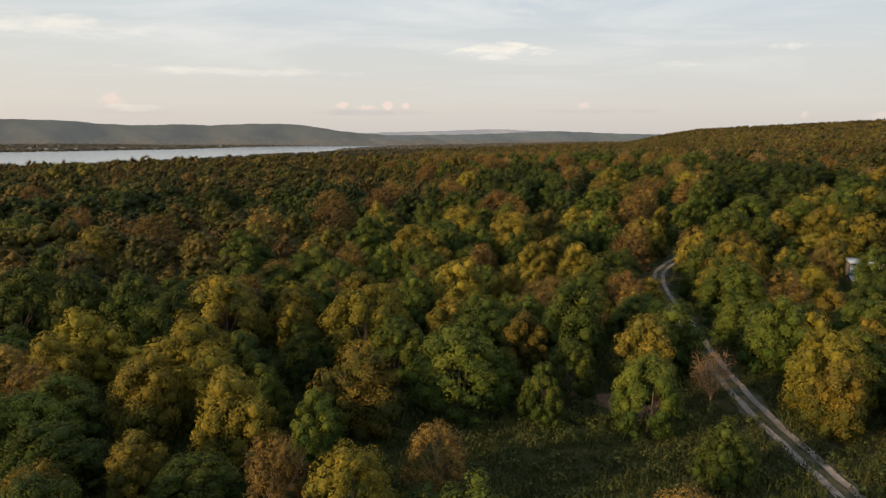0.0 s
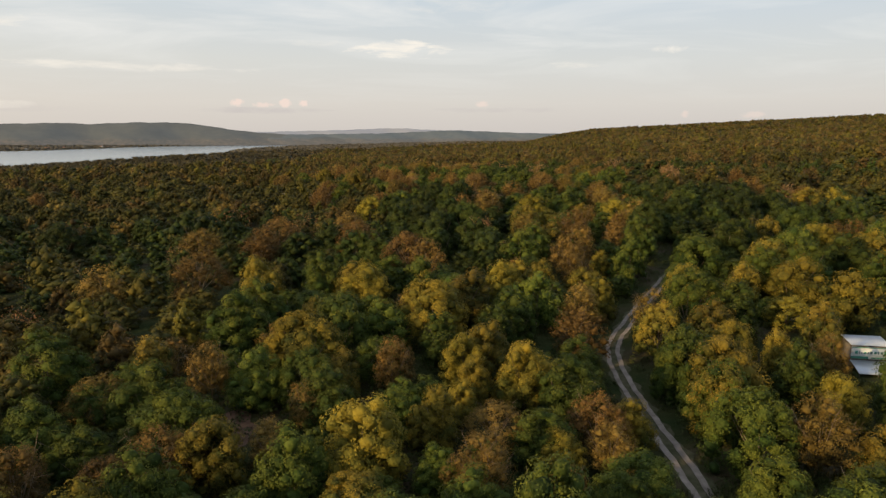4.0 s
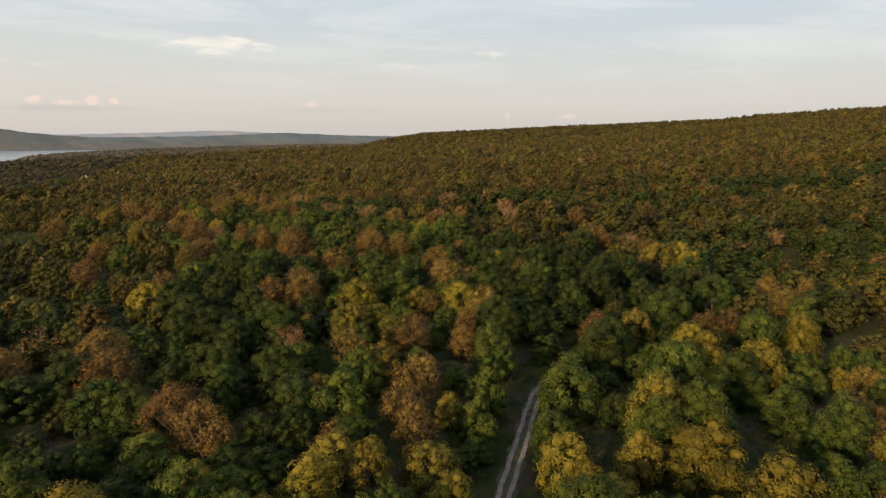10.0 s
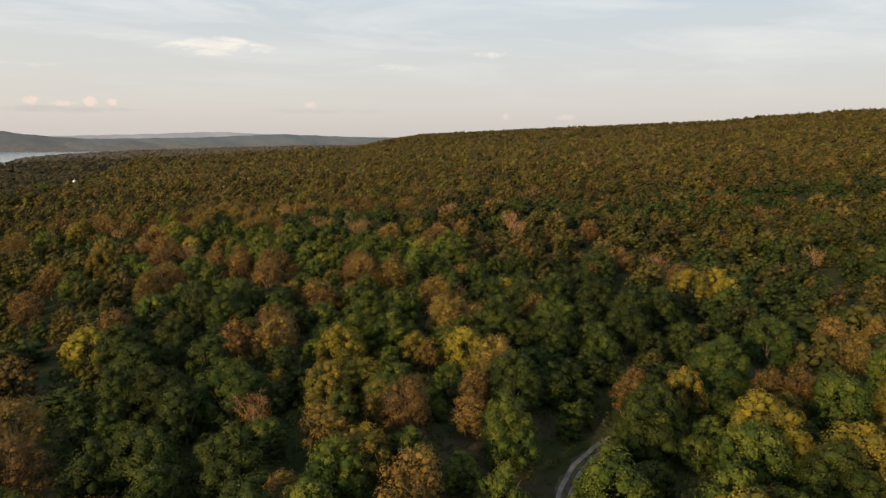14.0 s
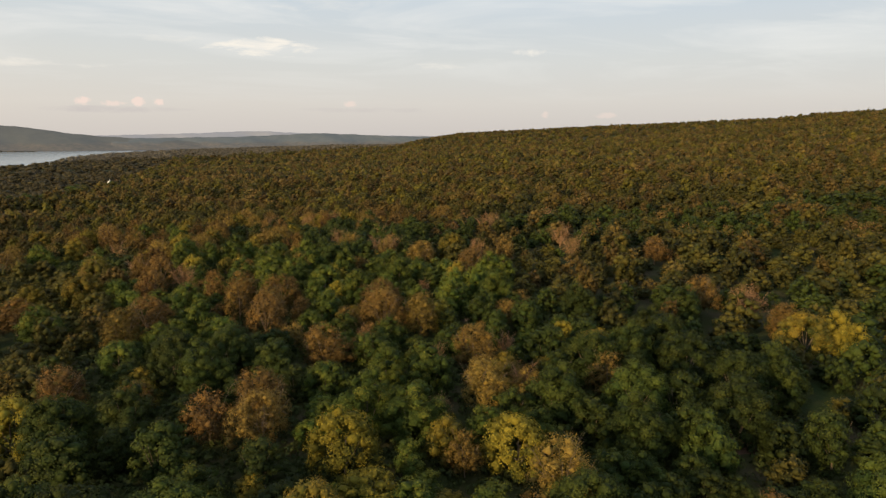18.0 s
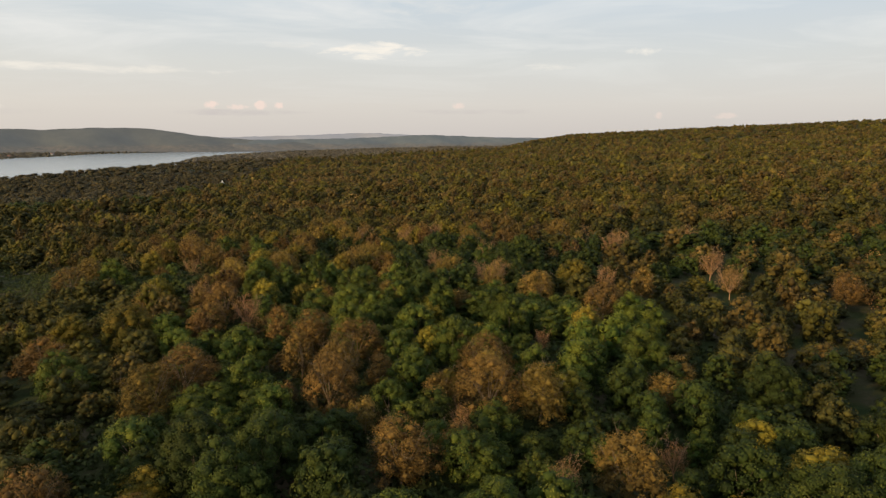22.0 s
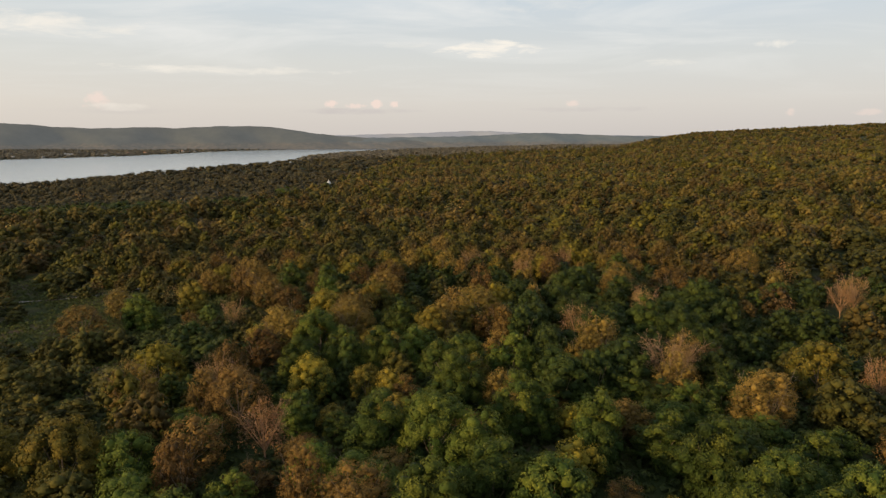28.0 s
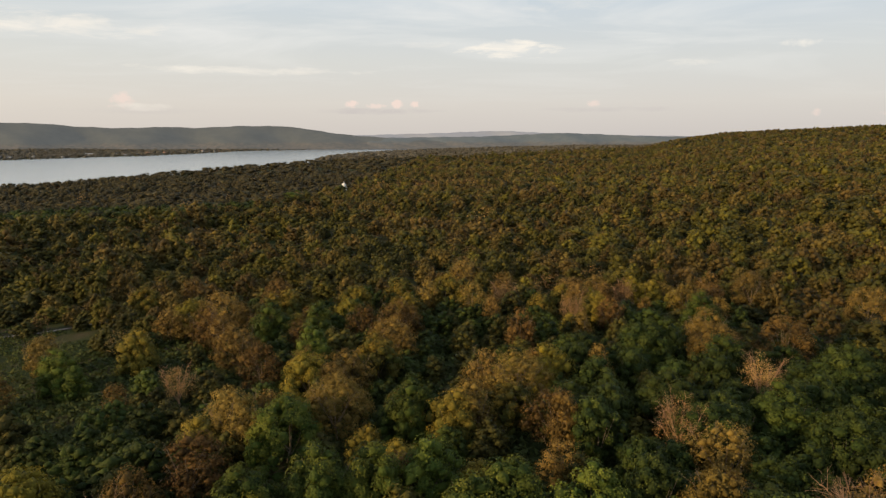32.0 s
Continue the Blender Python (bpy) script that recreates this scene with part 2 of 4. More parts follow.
GRASS = {"weed": leaf_material("weeds", (0.030, 0.039, 0.011), (0.067, 0.079, 0.022), (0.135, 0.105, 0.034), 0.15, False, 0.8, True),
         "shrub": leaf_material("shrub_leaves", (0.020, 0.029, 0.008), (0.050, 0.063, 0.016), (0.100, 0.092, 0.020), 0.1, False, 0.8, True),
         "meadow": leaf_material("meadow_blades", (0.026, 0.036, 0.009), (0.062, 0.076, 0.017), (0.15, 0.125, 0.024), 0.2, False, 0.35, True)}
BARK = plain_material("bark", (0.10, 0.075, 0.055), (0.21, 0.165, 0.125), 1.2, 0.9, 0.1, 0.4)
GREY_BARK = plain_material("pale_bark", (0.13, 0.095, 0.065), (0.24, 0.18, 0.125), 1.3, 0.9, 0.1, 0.3)
DRY_BARK = plain_material("dry_bark", (0.26, 0.155, 0.09), (0.40, 0.245, 0.145), 1.5, 0.9, 0.1, 0.3)
SAND = plain_material("track_sand", (0.16, 0.132, 0.11), (0.30, 0.25, 0.212), 0.8, 0.95, 0.05, 0.5)


# ---- land ----
def smooth(a, b, v):
    s = np.clip((v - a) / (b - a), 0, 1)
    return s * s * (3 - 2 * s)


WATER = -27.0
NEAR_Y, NEAR_X = [-4700, -500, 400, 800, 1110, 1260, 1360, 1480, 1700, 1950, 2200, 2450, 3000, 3450, 4000, 4350, 4700], [-2600, -1300, -1000, -850, -705, -660, -620, -585, -575, -525, -440, -420, -450, -390, -100, 300, 600]
FAR_Y, FAR_X = [-4700, 0, 1700, 2460, 2640, 2850, 3015, 3500, 3950, 4350, 4600, 4700], [-4700, -4600, -2200, -1505, -1410, -1310, -1200, -1110, -1060, -700, -200, 100]
RIDGE_AZ, RIDGE_H, RIDGE_R = [8, 15, 21, 27, 33, 42, 52, 60, 75, 100, 130], [0, 4, 50, 65, 79, 88, 100, 107, 104, 60, 0], [3200, 3200, 3050, 3000, 2950, 2500, 1950, 1850, 1800, 1800, 1800]


EDGE_X, EDGE_Y = [-600, -400, -212, -152, -103, -85, -70, -50], [560, 600, 640, 655, 712, 780, 950, 4700]      # where the high ground breaks off to the river plain


RISE_Y, RISE_H = [240, 270, 300, 340, 380, 430, 480, 560, 660], [0, 2.0, 3.0, 4.7, 5.8, 6.0, 5.0, 2.0, 0]


TRACK = [(27, 15), (28.3, 45), (28.2, 57), (30, 75), (34, 95), (36, 103), (38, 115), (41, 124), (47, 132), (53, 140), (61, 150), (67, 158), (72, 164), (78, 168.5), (86, 172)]
TRACK_X, TRACK_Y = zip(*TRACK)


def ripple(x, y, size, seed=0.0):
    """Soft waves with no period that shows, about -1 to 1."""
    k = 6.2832 / size
    return (np.sin(k * (x + 0.31 * y) + seed) + np.sin(k * 0.83 * (y - 0.42 * x) + 1.7 + seed) + np.sin(k * 1.37 * (0.7 * x + 0.7 * y) + 0.6 - seed) * 0.7) / 2.7


def ground_height(x, y):
    x, y = np.asarray(x, float), np.asarray(y, float)
    az, r = np.degrees(np.arctan2(x, y)), np.hypot(x, y)
    step = np.maximum(smooth(0, 60, y - np.interp(x, EDGE_X, EDGE_Y)), smooth(1100, 2000, y))
    h = -5.5 * smooth(290, 1000, y - 0.45 * x) - 7.5 * step
    h = h - 9.0 * smooth(750, 1250, y) * (1 - smooth(2, 14, az)) - 6.0 * smooth(140, 420, -x) * smooth(200, 450, y)
    # the plateau keeps its height up to its edge
    h = h + np.interp(y, RISE_Y, RISE_H) * smooth(-70, 20, x) * (1 - 0.7 * smooth(120, 320, x))
    h = h + 3.5 * np.exp(-((y - np.interp(x, EDGE_X, EDGE_Y) + 25) / 45) ** 2)
    h = h + 7.0 * np.exp(-((x - 70) / 90) ** 2 - ((y - 240) / 110) ** 2) + 0.012 * np.clip(x, 0, 400)
    top, crest = np.interp(az, RIDGE_AZ, RIDGE_H), np.interp(az, RIDGE_AZ, RIDGE_R)
    s = np.clip((r - 150) / (crest - 150), 0, 1) ** 1.35
    h = h + (top + (5.5 * smooth(290, 1000, y - 0.45 * x) + 7.5 * step) * smooth(5, 30, top)) * s * (1 - 0.6 * smooth(crest, crest + 1200, r))
    # the hollow in which the track runs
    aside = (x - np.interp(y, TRACK_Y, TRACK_X)) / np.where(y > 130, 1.55, 1.05)
    h = h - 2.6 * smooth(80, 108, y) * (1 - smooth(170, 188, y)) * np.exp(-(aside / 9.0) ** 2)
    h = h + ripple(x, y, 90, 0.4) * 0.35 + ripple(x, y, 420, 2.0) * 2.2 * smooth(350, 1200, r)
    h = h + 13.0 * smooth(80, 1100, np.interp(y, FAR_Y, FAR_X) - x)
    bed = np.minimum(x - np.interp(y, FAR_Y, FAR_X), np.interp(y, NEAR_Y, NEAR_X) - x)
    wet = smooth(-130, 25, bed)
    dry = np.maximum(h, WATER + 1.2 + 1.5 * smooth(0, 300, -bed))
    return dry * (1 - wet) + (WATER - 2.5) * wet


def mesh_of(name, verts, faces, material, smooth_shade=False, **marks):
    """A mesh from arrays of corners and of triangles or quads. marks: one number for each corner, under the name given."""
    verts, faces = np.asarray(verts, np.float32), np.asarray(faces, np.int32)
    me = bpy.data.meshes.new(name)
    k = faces.shape[1]
    me.vertices.add(len(verts))
    me.vertices.foreach_set("co", verts.ravel())
    me.loops.add(faces.size)
    me.loops.foreach_set("vertex_index", faces.ravel())
    me.polygons.add(len(faces))
    me.polygons.foreach_set("loop_start", np.arange(0, faces.size, k, dtype=np.int32))
    if smooth_shade:
        me.polygons.foreach_set("use_smooth", np.ones(len(faces), bool))
    me.update(calc_edges=True)
    me.materials.append(material)
    for key, values in marks.items():
        me.attributes.new(key, "FLOAT", "POINT").data.foreach_set("value", np.asarray(values, np.float32))
    return me


def sheet(xs, ys, height):
    gx, gy = np.meshgrid(xs, ys)
    v = np.stack([gx, gy, height(gx, gy)], -1).reshape(-1, 3)
    n, m = len(xs), len(ys)
    i = (np.arange(m - 1)[:, None] * n + np.arange(n - 1)[None]).ravel()
    return v, np.stack([i, i + 1, i + 1 + n, i + n], -1)


def ground_material():
    m, t, b = shader("forest_floor", 0.95, 0.05)
    n = noise_at(t, 0.09, 4.0)
    f = noise_at(t, 1.3, 5.0, 0.7)
    c = ramp(t, n, [(0.35, (0.030, 0.042, 0.014)), (0.5, (0.05, 0.052, 0.02)), (0.66, (0.085, 0.062, 0.04))])
    c = blend(t, f, c, (0.35, 0.4, 0.3), "MULTIPLY")
    t.links.new(c, b.inputs["Base Color"])
    bp = nd(t, "ShaderNodeBump", Strength=0.7, Distance=0.3)
    t.links.new(f, bp.inputs["Height"])
    t.links.new(bp.outputs[0], b.inputs["Normal"])
    return m


FLOOR = ground_material()
xs = np.concatenate([np.arange(-4700, -900, 100), np.arange(-900, -150, 25), np.arange(-150, 10, 5), np.arange(10, 100, 1.5), np.arange(100, 330, 5), np.arange(330, 1200, 30), np.arange(1200, 4701, 100)])
ys = np.concatenate([np.arange(-4700, -100, 200), np.arange(-100, 0, 5), np.arange(0, 190, 1.5), np.arange(190, 560, 5), np.arange(560, 1500, 30), np.arange(1500, 4701, 50)])
gv, gf = sheet(xs, ys, ground_height)
tagged(new("ground", mesh_of("ground", gv, gf, FLOOR, True)), "dark forest floor of grass, litter and reddish soil", "ground", kind="structure")

wm, wt, wb = shader("river_water", 0.18, 0.5)
wb.inputs["Base Color"].default_value = (0.30, 0.34, 0.36, 1)
wn = noise_at(wt, 0.05, 3.0)
wbp = nd(wt, "ShaderNodeBump", Strength=0.25, Distance=0.5)
wt.links.new(wn, wbp.inputs["Height"])
wt.links.new(wbp.outputs[0], wb.inputs["Normal"])
wv, wf = sheet(np.linspace(-4700, 700, 28), np.linspace(-1500, 4700, 32), lambda a, b: np.full_like(a, WATER))
tagged(new("water", mesh_of("water", wv, wf, wm)), "broad calm river reflecting the pale sky", "river", kind="structure")


def hills(name, label, az_list, el_list, r0, r1, r2, material, seed):
    """A far range: rises from r0 to its crest at r1 and falls to r2. el_list: how high the crest stands, in degrees."""
    az = np.radians(np.linspace(az_list[0], az_list[-1], 260))
    el = np.interp(np.degrees(az), az_list, el_list)
    top = 25 + r1 * np.tan(np.radians(el + 0.1)) + np.sin(np.degrees(az) * 3.1 + seed) * 1.2 + np.sin(np.degrees(az) * 7.7 + seed) * 0.7
    rows = []
    for f in np.linspace(0, 1, 14):
        r = r0 + (r1 - r0) * f + 60 * np.sin(np.degrees(az) * 0.9 + seed) * f * (1 - f) * 4
        z = -24 + (top + 24) * f ** 1.2 + 5 * np.sin(np.degrees(az) * 1.9 + f * 7 + seed) * f * (1 - f) * 4
        rows.append(np.stack([np.sin(az) * r, np.cos(az) * r, z], -1))
    rows.append(np.stack([np.sin(az) * r2, np.cos(az) * r2, top * 0 - 24], -1))
    v = np.stack(rows)
    n, m = 260, len(rows)
    i = (np.arange(m - 1)[:, None] * n + np.arange(n - 1)[None]).ravel()
    ob = new(name, mesh_of(name, v.reshape(-1, 3), np.stack([i, i + 1, i + 1 + n, i + n], -1), material, True))
    return tagged(ob, label, "hills", kind="structure")


def hill_material(name, a, b_, haze_glow):
    """Far wooded hills; the kilometres of haze before them are put in as surface emission."""
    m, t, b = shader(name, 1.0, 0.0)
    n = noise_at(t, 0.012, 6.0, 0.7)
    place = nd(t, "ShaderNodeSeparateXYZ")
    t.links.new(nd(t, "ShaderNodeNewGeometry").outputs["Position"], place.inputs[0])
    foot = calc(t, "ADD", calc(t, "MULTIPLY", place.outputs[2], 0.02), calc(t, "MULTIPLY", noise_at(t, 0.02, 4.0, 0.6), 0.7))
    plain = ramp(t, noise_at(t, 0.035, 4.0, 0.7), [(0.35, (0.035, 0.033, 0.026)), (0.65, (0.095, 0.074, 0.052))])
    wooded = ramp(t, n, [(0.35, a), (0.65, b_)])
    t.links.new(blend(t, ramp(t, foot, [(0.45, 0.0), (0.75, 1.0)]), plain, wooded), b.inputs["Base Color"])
    b.inputs["Emission Color"].default_value = (*haze_glow, 1)
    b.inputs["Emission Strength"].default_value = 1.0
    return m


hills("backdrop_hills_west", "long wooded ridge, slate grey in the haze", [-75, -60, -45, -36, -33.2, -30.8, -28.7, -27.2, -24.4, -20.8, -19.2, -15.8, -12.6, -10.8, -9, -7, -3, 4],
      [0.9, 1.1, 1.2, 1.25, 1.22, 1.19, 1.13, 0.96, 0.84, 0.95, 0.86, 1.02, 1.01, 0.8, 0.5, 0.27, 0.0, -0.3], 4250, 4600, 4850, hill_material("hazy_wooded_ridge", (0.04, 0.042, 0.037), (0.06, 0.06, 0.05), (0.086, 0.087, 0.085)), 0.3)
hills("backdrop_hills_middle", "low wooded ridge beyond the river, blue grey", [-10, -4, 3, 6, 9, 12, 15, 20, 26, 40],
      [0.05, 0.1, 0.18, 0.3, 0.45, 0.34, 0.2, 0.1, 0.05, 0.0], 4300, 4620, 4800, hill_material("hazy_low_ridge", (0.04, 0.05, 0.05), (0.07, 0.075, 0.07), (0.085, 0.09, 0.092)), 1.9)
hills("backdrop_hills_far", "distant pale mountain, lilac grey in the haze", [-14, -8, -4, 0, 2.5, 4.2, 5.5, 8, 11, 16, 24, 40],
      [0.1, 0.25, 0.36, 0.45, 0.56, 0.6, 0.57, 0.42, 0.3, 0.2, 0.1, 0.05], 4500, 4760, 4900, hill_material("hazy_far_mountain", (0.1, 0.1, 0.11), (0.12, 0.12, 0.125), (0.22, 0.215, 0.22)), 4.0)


# ---- track ----

def along(points, step=0.8):
    """The way through the points, rounded, as places and directions."""
    p = np.array(points, float)
    for _ in range(3):
        q = np.empty((2 * len(p) - 2, 2))
        q[0::2], q[1::2] = 0.75 * p[:-1] + 0.25 * p[1:], 0.25 * p[:-1] + 0.75 * p[1:]
        p = np.vstack([p[:1], q, p[-1:]])
    d = np.r_[0, np.cumsum(np.hypot(*np.diff(p, axis=0).T))]
    s = np.arange(0, d[-1], step)
    c = np.stack([np.interp(s, d, p[:, 0]), np.interp(s, d, p[:, 1])], -1)
    g = np.gradient(c, axis=0)
    return c, g / np.linalg.norm(g, axis=1)[:, None]


def ribbon(c, g, offset, half, lift, seed, wobble=0.07):
    side = np.stack([g[:, 1], -g[:, 0]], -1)
    s = np.arange(len(c)) * 0.8
    wob = np.sin(s * 0.9 + seed) * wobble + np.sin(s * 2.3 + seed * 2) * wobble * 0.6
    rows = []
    for k in (-1.0, -0.4, 0.4, 1.0):
        q = c + side * (offset + k * (half + (wob if k > 0 else -wob * 0.8 if k < 0 else 0)))[:, None] if np.ndim(wob) else c
        z = ground_height(q[:, 0], q[:, 1]) + lift - (0.03 if abs(k) < 0.5 else 0.0)
        rows.append(np.column_stack([q, z]))
    v = np.stack(rows, 1).reshape(-1, 3)
    i = (np.arange(len(c) - 1)[:, None] * 4 + np.arange(3)[None]).ravel()
    return v, np.stack([i, i + 1, i + 5, i + 4], -1)


tc, tg = along(TRACK)
road = tagged(new("road"), "narrow sandy forest track with two worn wheel ruts", "track", kind="structure")
for off, sd in ((-0.72, 0.3), (0.72, 2.2)):
    rv, rf = ribbon(tc, tg, off, 0.33, 0.14, sd)
    rut = new("wheel_rut", mesh_of("wheel_rut", rv, rf, SAND, True))
    rut.parent = road
pc, pg = along([(-130, 424), (-105, 432), (-77, 441), (-58, 446), (-44, 454)])
path = tagged(new("meadow_path"), "faint sandy path across the meadow", "path", kind="structure")
rv, rf = ribbon(pc, pg, 0.0, 0.9, 0.12, 1.0)
foot = new("worn_strip", mesh_of("worn_strip", rv, rf, SAND, True))
foot.parent = path
VERGE = plain_material("track_verge", (0.045, 0.048, 0.022), (0.11, 0.095, 0.06), 0.7, 0.95, 0.05, 0.5)
rv, rf = ribbon(tc, tg, 0.0, 1.4, 0.08, 5.0, 0.3)
verge = new("verge", mesh_of("verge", rv, rf, VERGE, True))
verge.parent = road


SOIL = plain_material("reddish_soil", (0.085, 0.05, 0.033), (0.16, 0.095, 0.062), 0.9, 0.95, 0.05, 0.6)


def soil_patch(x, y, rad, seed):
    """A worn patch of bare earth with an uneven rim, lying on the ground."""
    a = np.linspace(0, 2 * math.pi, 37)[:-1]
    edge = rad * (1 + 0.18 * np.sin(3 * a + seed) + 0.12 * np.sin(5 * a + 2 * seed))
    v = [(x, y, float(ground_height(x, y)) + 0.10)]
    for f in (0.5, 1.0):
        px, py = x + np.cos(a) * edge * f, y + np.sin(a) * edge * f
        v += list(zip(px, py, ground_height(px, py) + (0.09 if f < 1 else 0.02)))
    i, j = np.arange(36), (np.arange(36) + 1) % 36
    f = np.concatenate([np.stack([i * 0, i + 1, j + 1], -1), np.stack([i + 1, i + 37, j + 37], -1), np.stack([i + 1, j + 37, j + 1], -1)])
    tagged(new("soil_patch", mesh_of("soil_patch", v, f, SOIL, True)), "bare reddish-brown earth in a small clearing", "soil", kind="structure")


for k, (x, y, rad) in enumerate(((17.5, 59, 3.4), (11, 62.5, 2.8), (104, 197, 4.5), (-12.5, 99.5, 4.2), (96, 190, 2.0))):
    soil_patch(x, y, rad, k * 1.3)


# ---- trees ----
def icosphere(level):
    bm = bmesh.new()
    bmesh.ops.create_icosphere(bm, subdivisions=level, radius=1)
    v = np.array([p.co[:] for p in bm.verts])
    f = np.array([[p.index for p in q.verts] for q in bm.faces])
    bm.free()
    return v, f


ICO = {1: icosphere(1), 0: (np.array([(1, 0, 0), (-1, 0, 0), (0, 1, 0), (0, -1, 0), (0, 0, 1), (0, 0, -1)], float),
                             np.array([(0, 2, 4), (2, 1, 4), (1, 3, 4), (3, 0, 4), (2, 0, 5), (1, 2, 5), (3, 1, 5), (0, 3, 5)]))}
rng = np.random.default_rng(7)


def unit(v):
    return v / np.maximum(np.linalg.norm(v, axis=-1, keepdims=True), 1e-6)


def cards(centre, way, size, r, spread=0.36):
    """Leaf sprays at the places given, facing about the ways given: one pointed triangle each."""
    n = len(centre)
    nrm = unit(way + r.normal(0, spread, (n, 3)))
    a = unit(np.cross(nrm, r.normal(0, 1, (n, 3))))
    b = np.cross(nrm, a)
    s = (size * r.uniform(0.65, 1.35, n))[:, None]
    v = np.stack([centre - a * s * 0.7, centre + a * s * 0.35 + b * s * 0.42, centre + a * s * 0.35 - b * s * 0.42], 1)
    return v.reshape(-1, 3), np.arange(n * 3).reshape(-1, 3)


def join(pieces):
    vs, fs, base = [], [], 0
    for v, f in pieces:
        vs.append(v)
        fs.append(f + base)
        base += len(v)
    return np.concatenate(vs), np.concatenate(fs)


def crown(r, wide, high, base, lobes, per_lobe, leaf, core=1, loose=0.0, fill=0.72, depth=1.5, heads=1):
    """A crown like a cauliflower: one to five domes, each set with lobes; a lobe is a rough core under a shell of leaf
    sprays.
    base: the height of its lower edge. loose: how far the sprays scatter through the lobes (past 0.3 there is no core).
    depth: 2 for a full ball, 1 for an umbrella. The last array says of each corner how young, and how golden as if
    sunlit, its leaves are."""
    pieces, young = [], []
    R, H = wide / 2, high - base
    turn0 = r.uniform(0, 6.28)
    domes = [(0.0, 0.0, 1.0, 1.0)]
    if heads > 1:
        domes = [(r.normal(0, 0.08), r.normal(0, 0.08), 0.70, 1.0)]
        domes += [(math.cos(turn0 + j * 6.283 / (heads - 1)) * r.uniform(0.40, 0.55), math.sin(turn0 + j * 6.283 / (heads - 1)) * r.uniform(0.40, 0.55), r.uniform(0.46, 0.60), r.uniform(0.60, 0.90)) for j in range(heads - 1)]
    weight = np.array([d[2] ** 2 for d in domes])
    share = np.maximum(np.round(lobes * weight / weight.sum()).astype(int), 1)
    for (hx, hy, size, tall), n in zip(domes, share):
        half = np.array([R * size, R * size, H * tall / (1 + min(depth - 1, 0.75))])
        mid = np.array([hx * R, hy * R, base + H * tall - half[2]])
        for k in range(n):
            cz = 1 - depth * (k + 0.5) / n
            ang = k * 2.39996 + r.uniform(-0.45, 0.45)
            ring = math.sqrt(max(0.0, 1 - cz * cz))
            d0 = np.array([math.cos(ang) * ring, math.sin(ang) * ring, cz])
            rl = R * size * r.uniform(0.78, 1.25) * min(0.36 * math.sqrt(26 / n) ** 0.8, 0.72)
            c = mid + d0 * np.maximum(half - rl * 0.85, 0.12 * half) * r.uniform(0.90, 1.12)
            squash = np.array([1, 1, r.uniform(0.75, 0.95) * min(H / wide + 0.15, 1.0)])
            # higher lobes come out yellower: young leaves, plus the sunlit tops put into the colour
            age_sun = float(np.clip(0.30 + 0.38 * cz + r.normal(0, 0.24), 0, 1))
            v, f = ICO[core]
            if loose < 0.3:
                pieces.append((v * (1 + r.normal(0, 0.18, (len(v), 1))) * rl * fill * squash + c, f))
                young.append(np.full(len(v), age_sun * 0.6))
            out = d0 * 0.75 + [0, 0, 0.15]
            fist = unit(r.normal(0, 1, (6, 3)) + out)
            d = unit(r.normal(0, 1, (per_lobe, 3)) + out)
            near = np.clip((d @ fist.T).max(-1), 0, 1)[:, None] ** 6
            reach = r.uniform(0.84 - 0.6 * loose, 1.03, (per_lobe, 1)) + 0.22 * near - 0.06
            p = c + d * squash * rl * reach
            pieces.append(cards(p, d + d0 * 0.35, leaf, r, 0.34 + 0.2 * loose))
            young.append(np.repeat(np.clip(age_sun + 0.25 * (near[:, 0] - 0.5) + r.normal(0, 0.06, per_lobe), 0, 1), 3))
    return *join(pieces), np.concatenate(young)


def tube(p, q, a, b, sides=5):
    p, q = np.array(p, float), np.array(q, float)
    d = unit(q - p)
    e = unit(np.cross(d, [0.3, 0.9, 0.2]))
    g = np.cross(d, e)
    t = np.arange(sides) * 2 * math.pi / sides
    ring = np.cos(t)[:, None] * e + np.sin(t)[:, None] * g
    v = np.concatenate([p + ring * a, q + ring * b])
    i, j = np.arange(sides), (np.arange(sides) + 1) % sides
    return v, np.concatenate([np.stack([i, j, j + sides], -1), np.stack([i, j + sides, i + sides], -1)])


def limbs(r, wide, high, base, count, twigs=0, forks=0, radius=0.16, start=0.35):
    """Trunk, limbs that fan out of it, and twigs: (trunk pieces, limb pieces)."""
    lean = r.normal(0, 0.25, 2)
    mid = np.array([lean[0], lean[1], base * 0.9 + 0.3])
    trunk = [tube((0, 0, -0.4), mid * [0.5, 0.5, 0.5], radius * 1.25, radius), tube(mid * [0.5, 0.5, 0.5], mid, radius, radius * 0.85), tube(mid, (lean[0], lean[1], high * 0.72), radius * 0.85, radius * 0.25)]
    out = []
    for k in range(count):
        ang = k * 2.4 + r.uniform(-0.5, 0.5)
        f = start + (1 - start) * r.uniform(0, 0.75)
        s = mid * [1, 1, f + 0.15]
        reach, up = wide / 2 * r.uniform(0.55, 0.92), r.uniform(0.5, 0.95)
        e = np.array([math.cos(ang) * reach, math.sin(ang) * reach, s[2] + (high - s[2]) * up])
        m = s * 0.5 + e * 0.5 + [0, 0, -0.25 + r.normal(0, 0.15)]
        out += [tube(s, m, radius * 0.5, radius * 0.34, 4), tube(m, e, radius * 0.34, radius * 0.1, 4)]
        for _ in range(twigs):
            u = r.uniform(0.15, 1)
            b0 = m * (1 - u) + e * u
            b1 = b0 + unit(r.normal(0, 0.6, 3) + [math.cos(ang) * 0.7, math.sin(ang) * 0.7, 0.8]) * wide * r.uniform(0.10, 0.22)
            out.append(tube(b0, b1, radius * 0.16, radius * 0.05, 3))
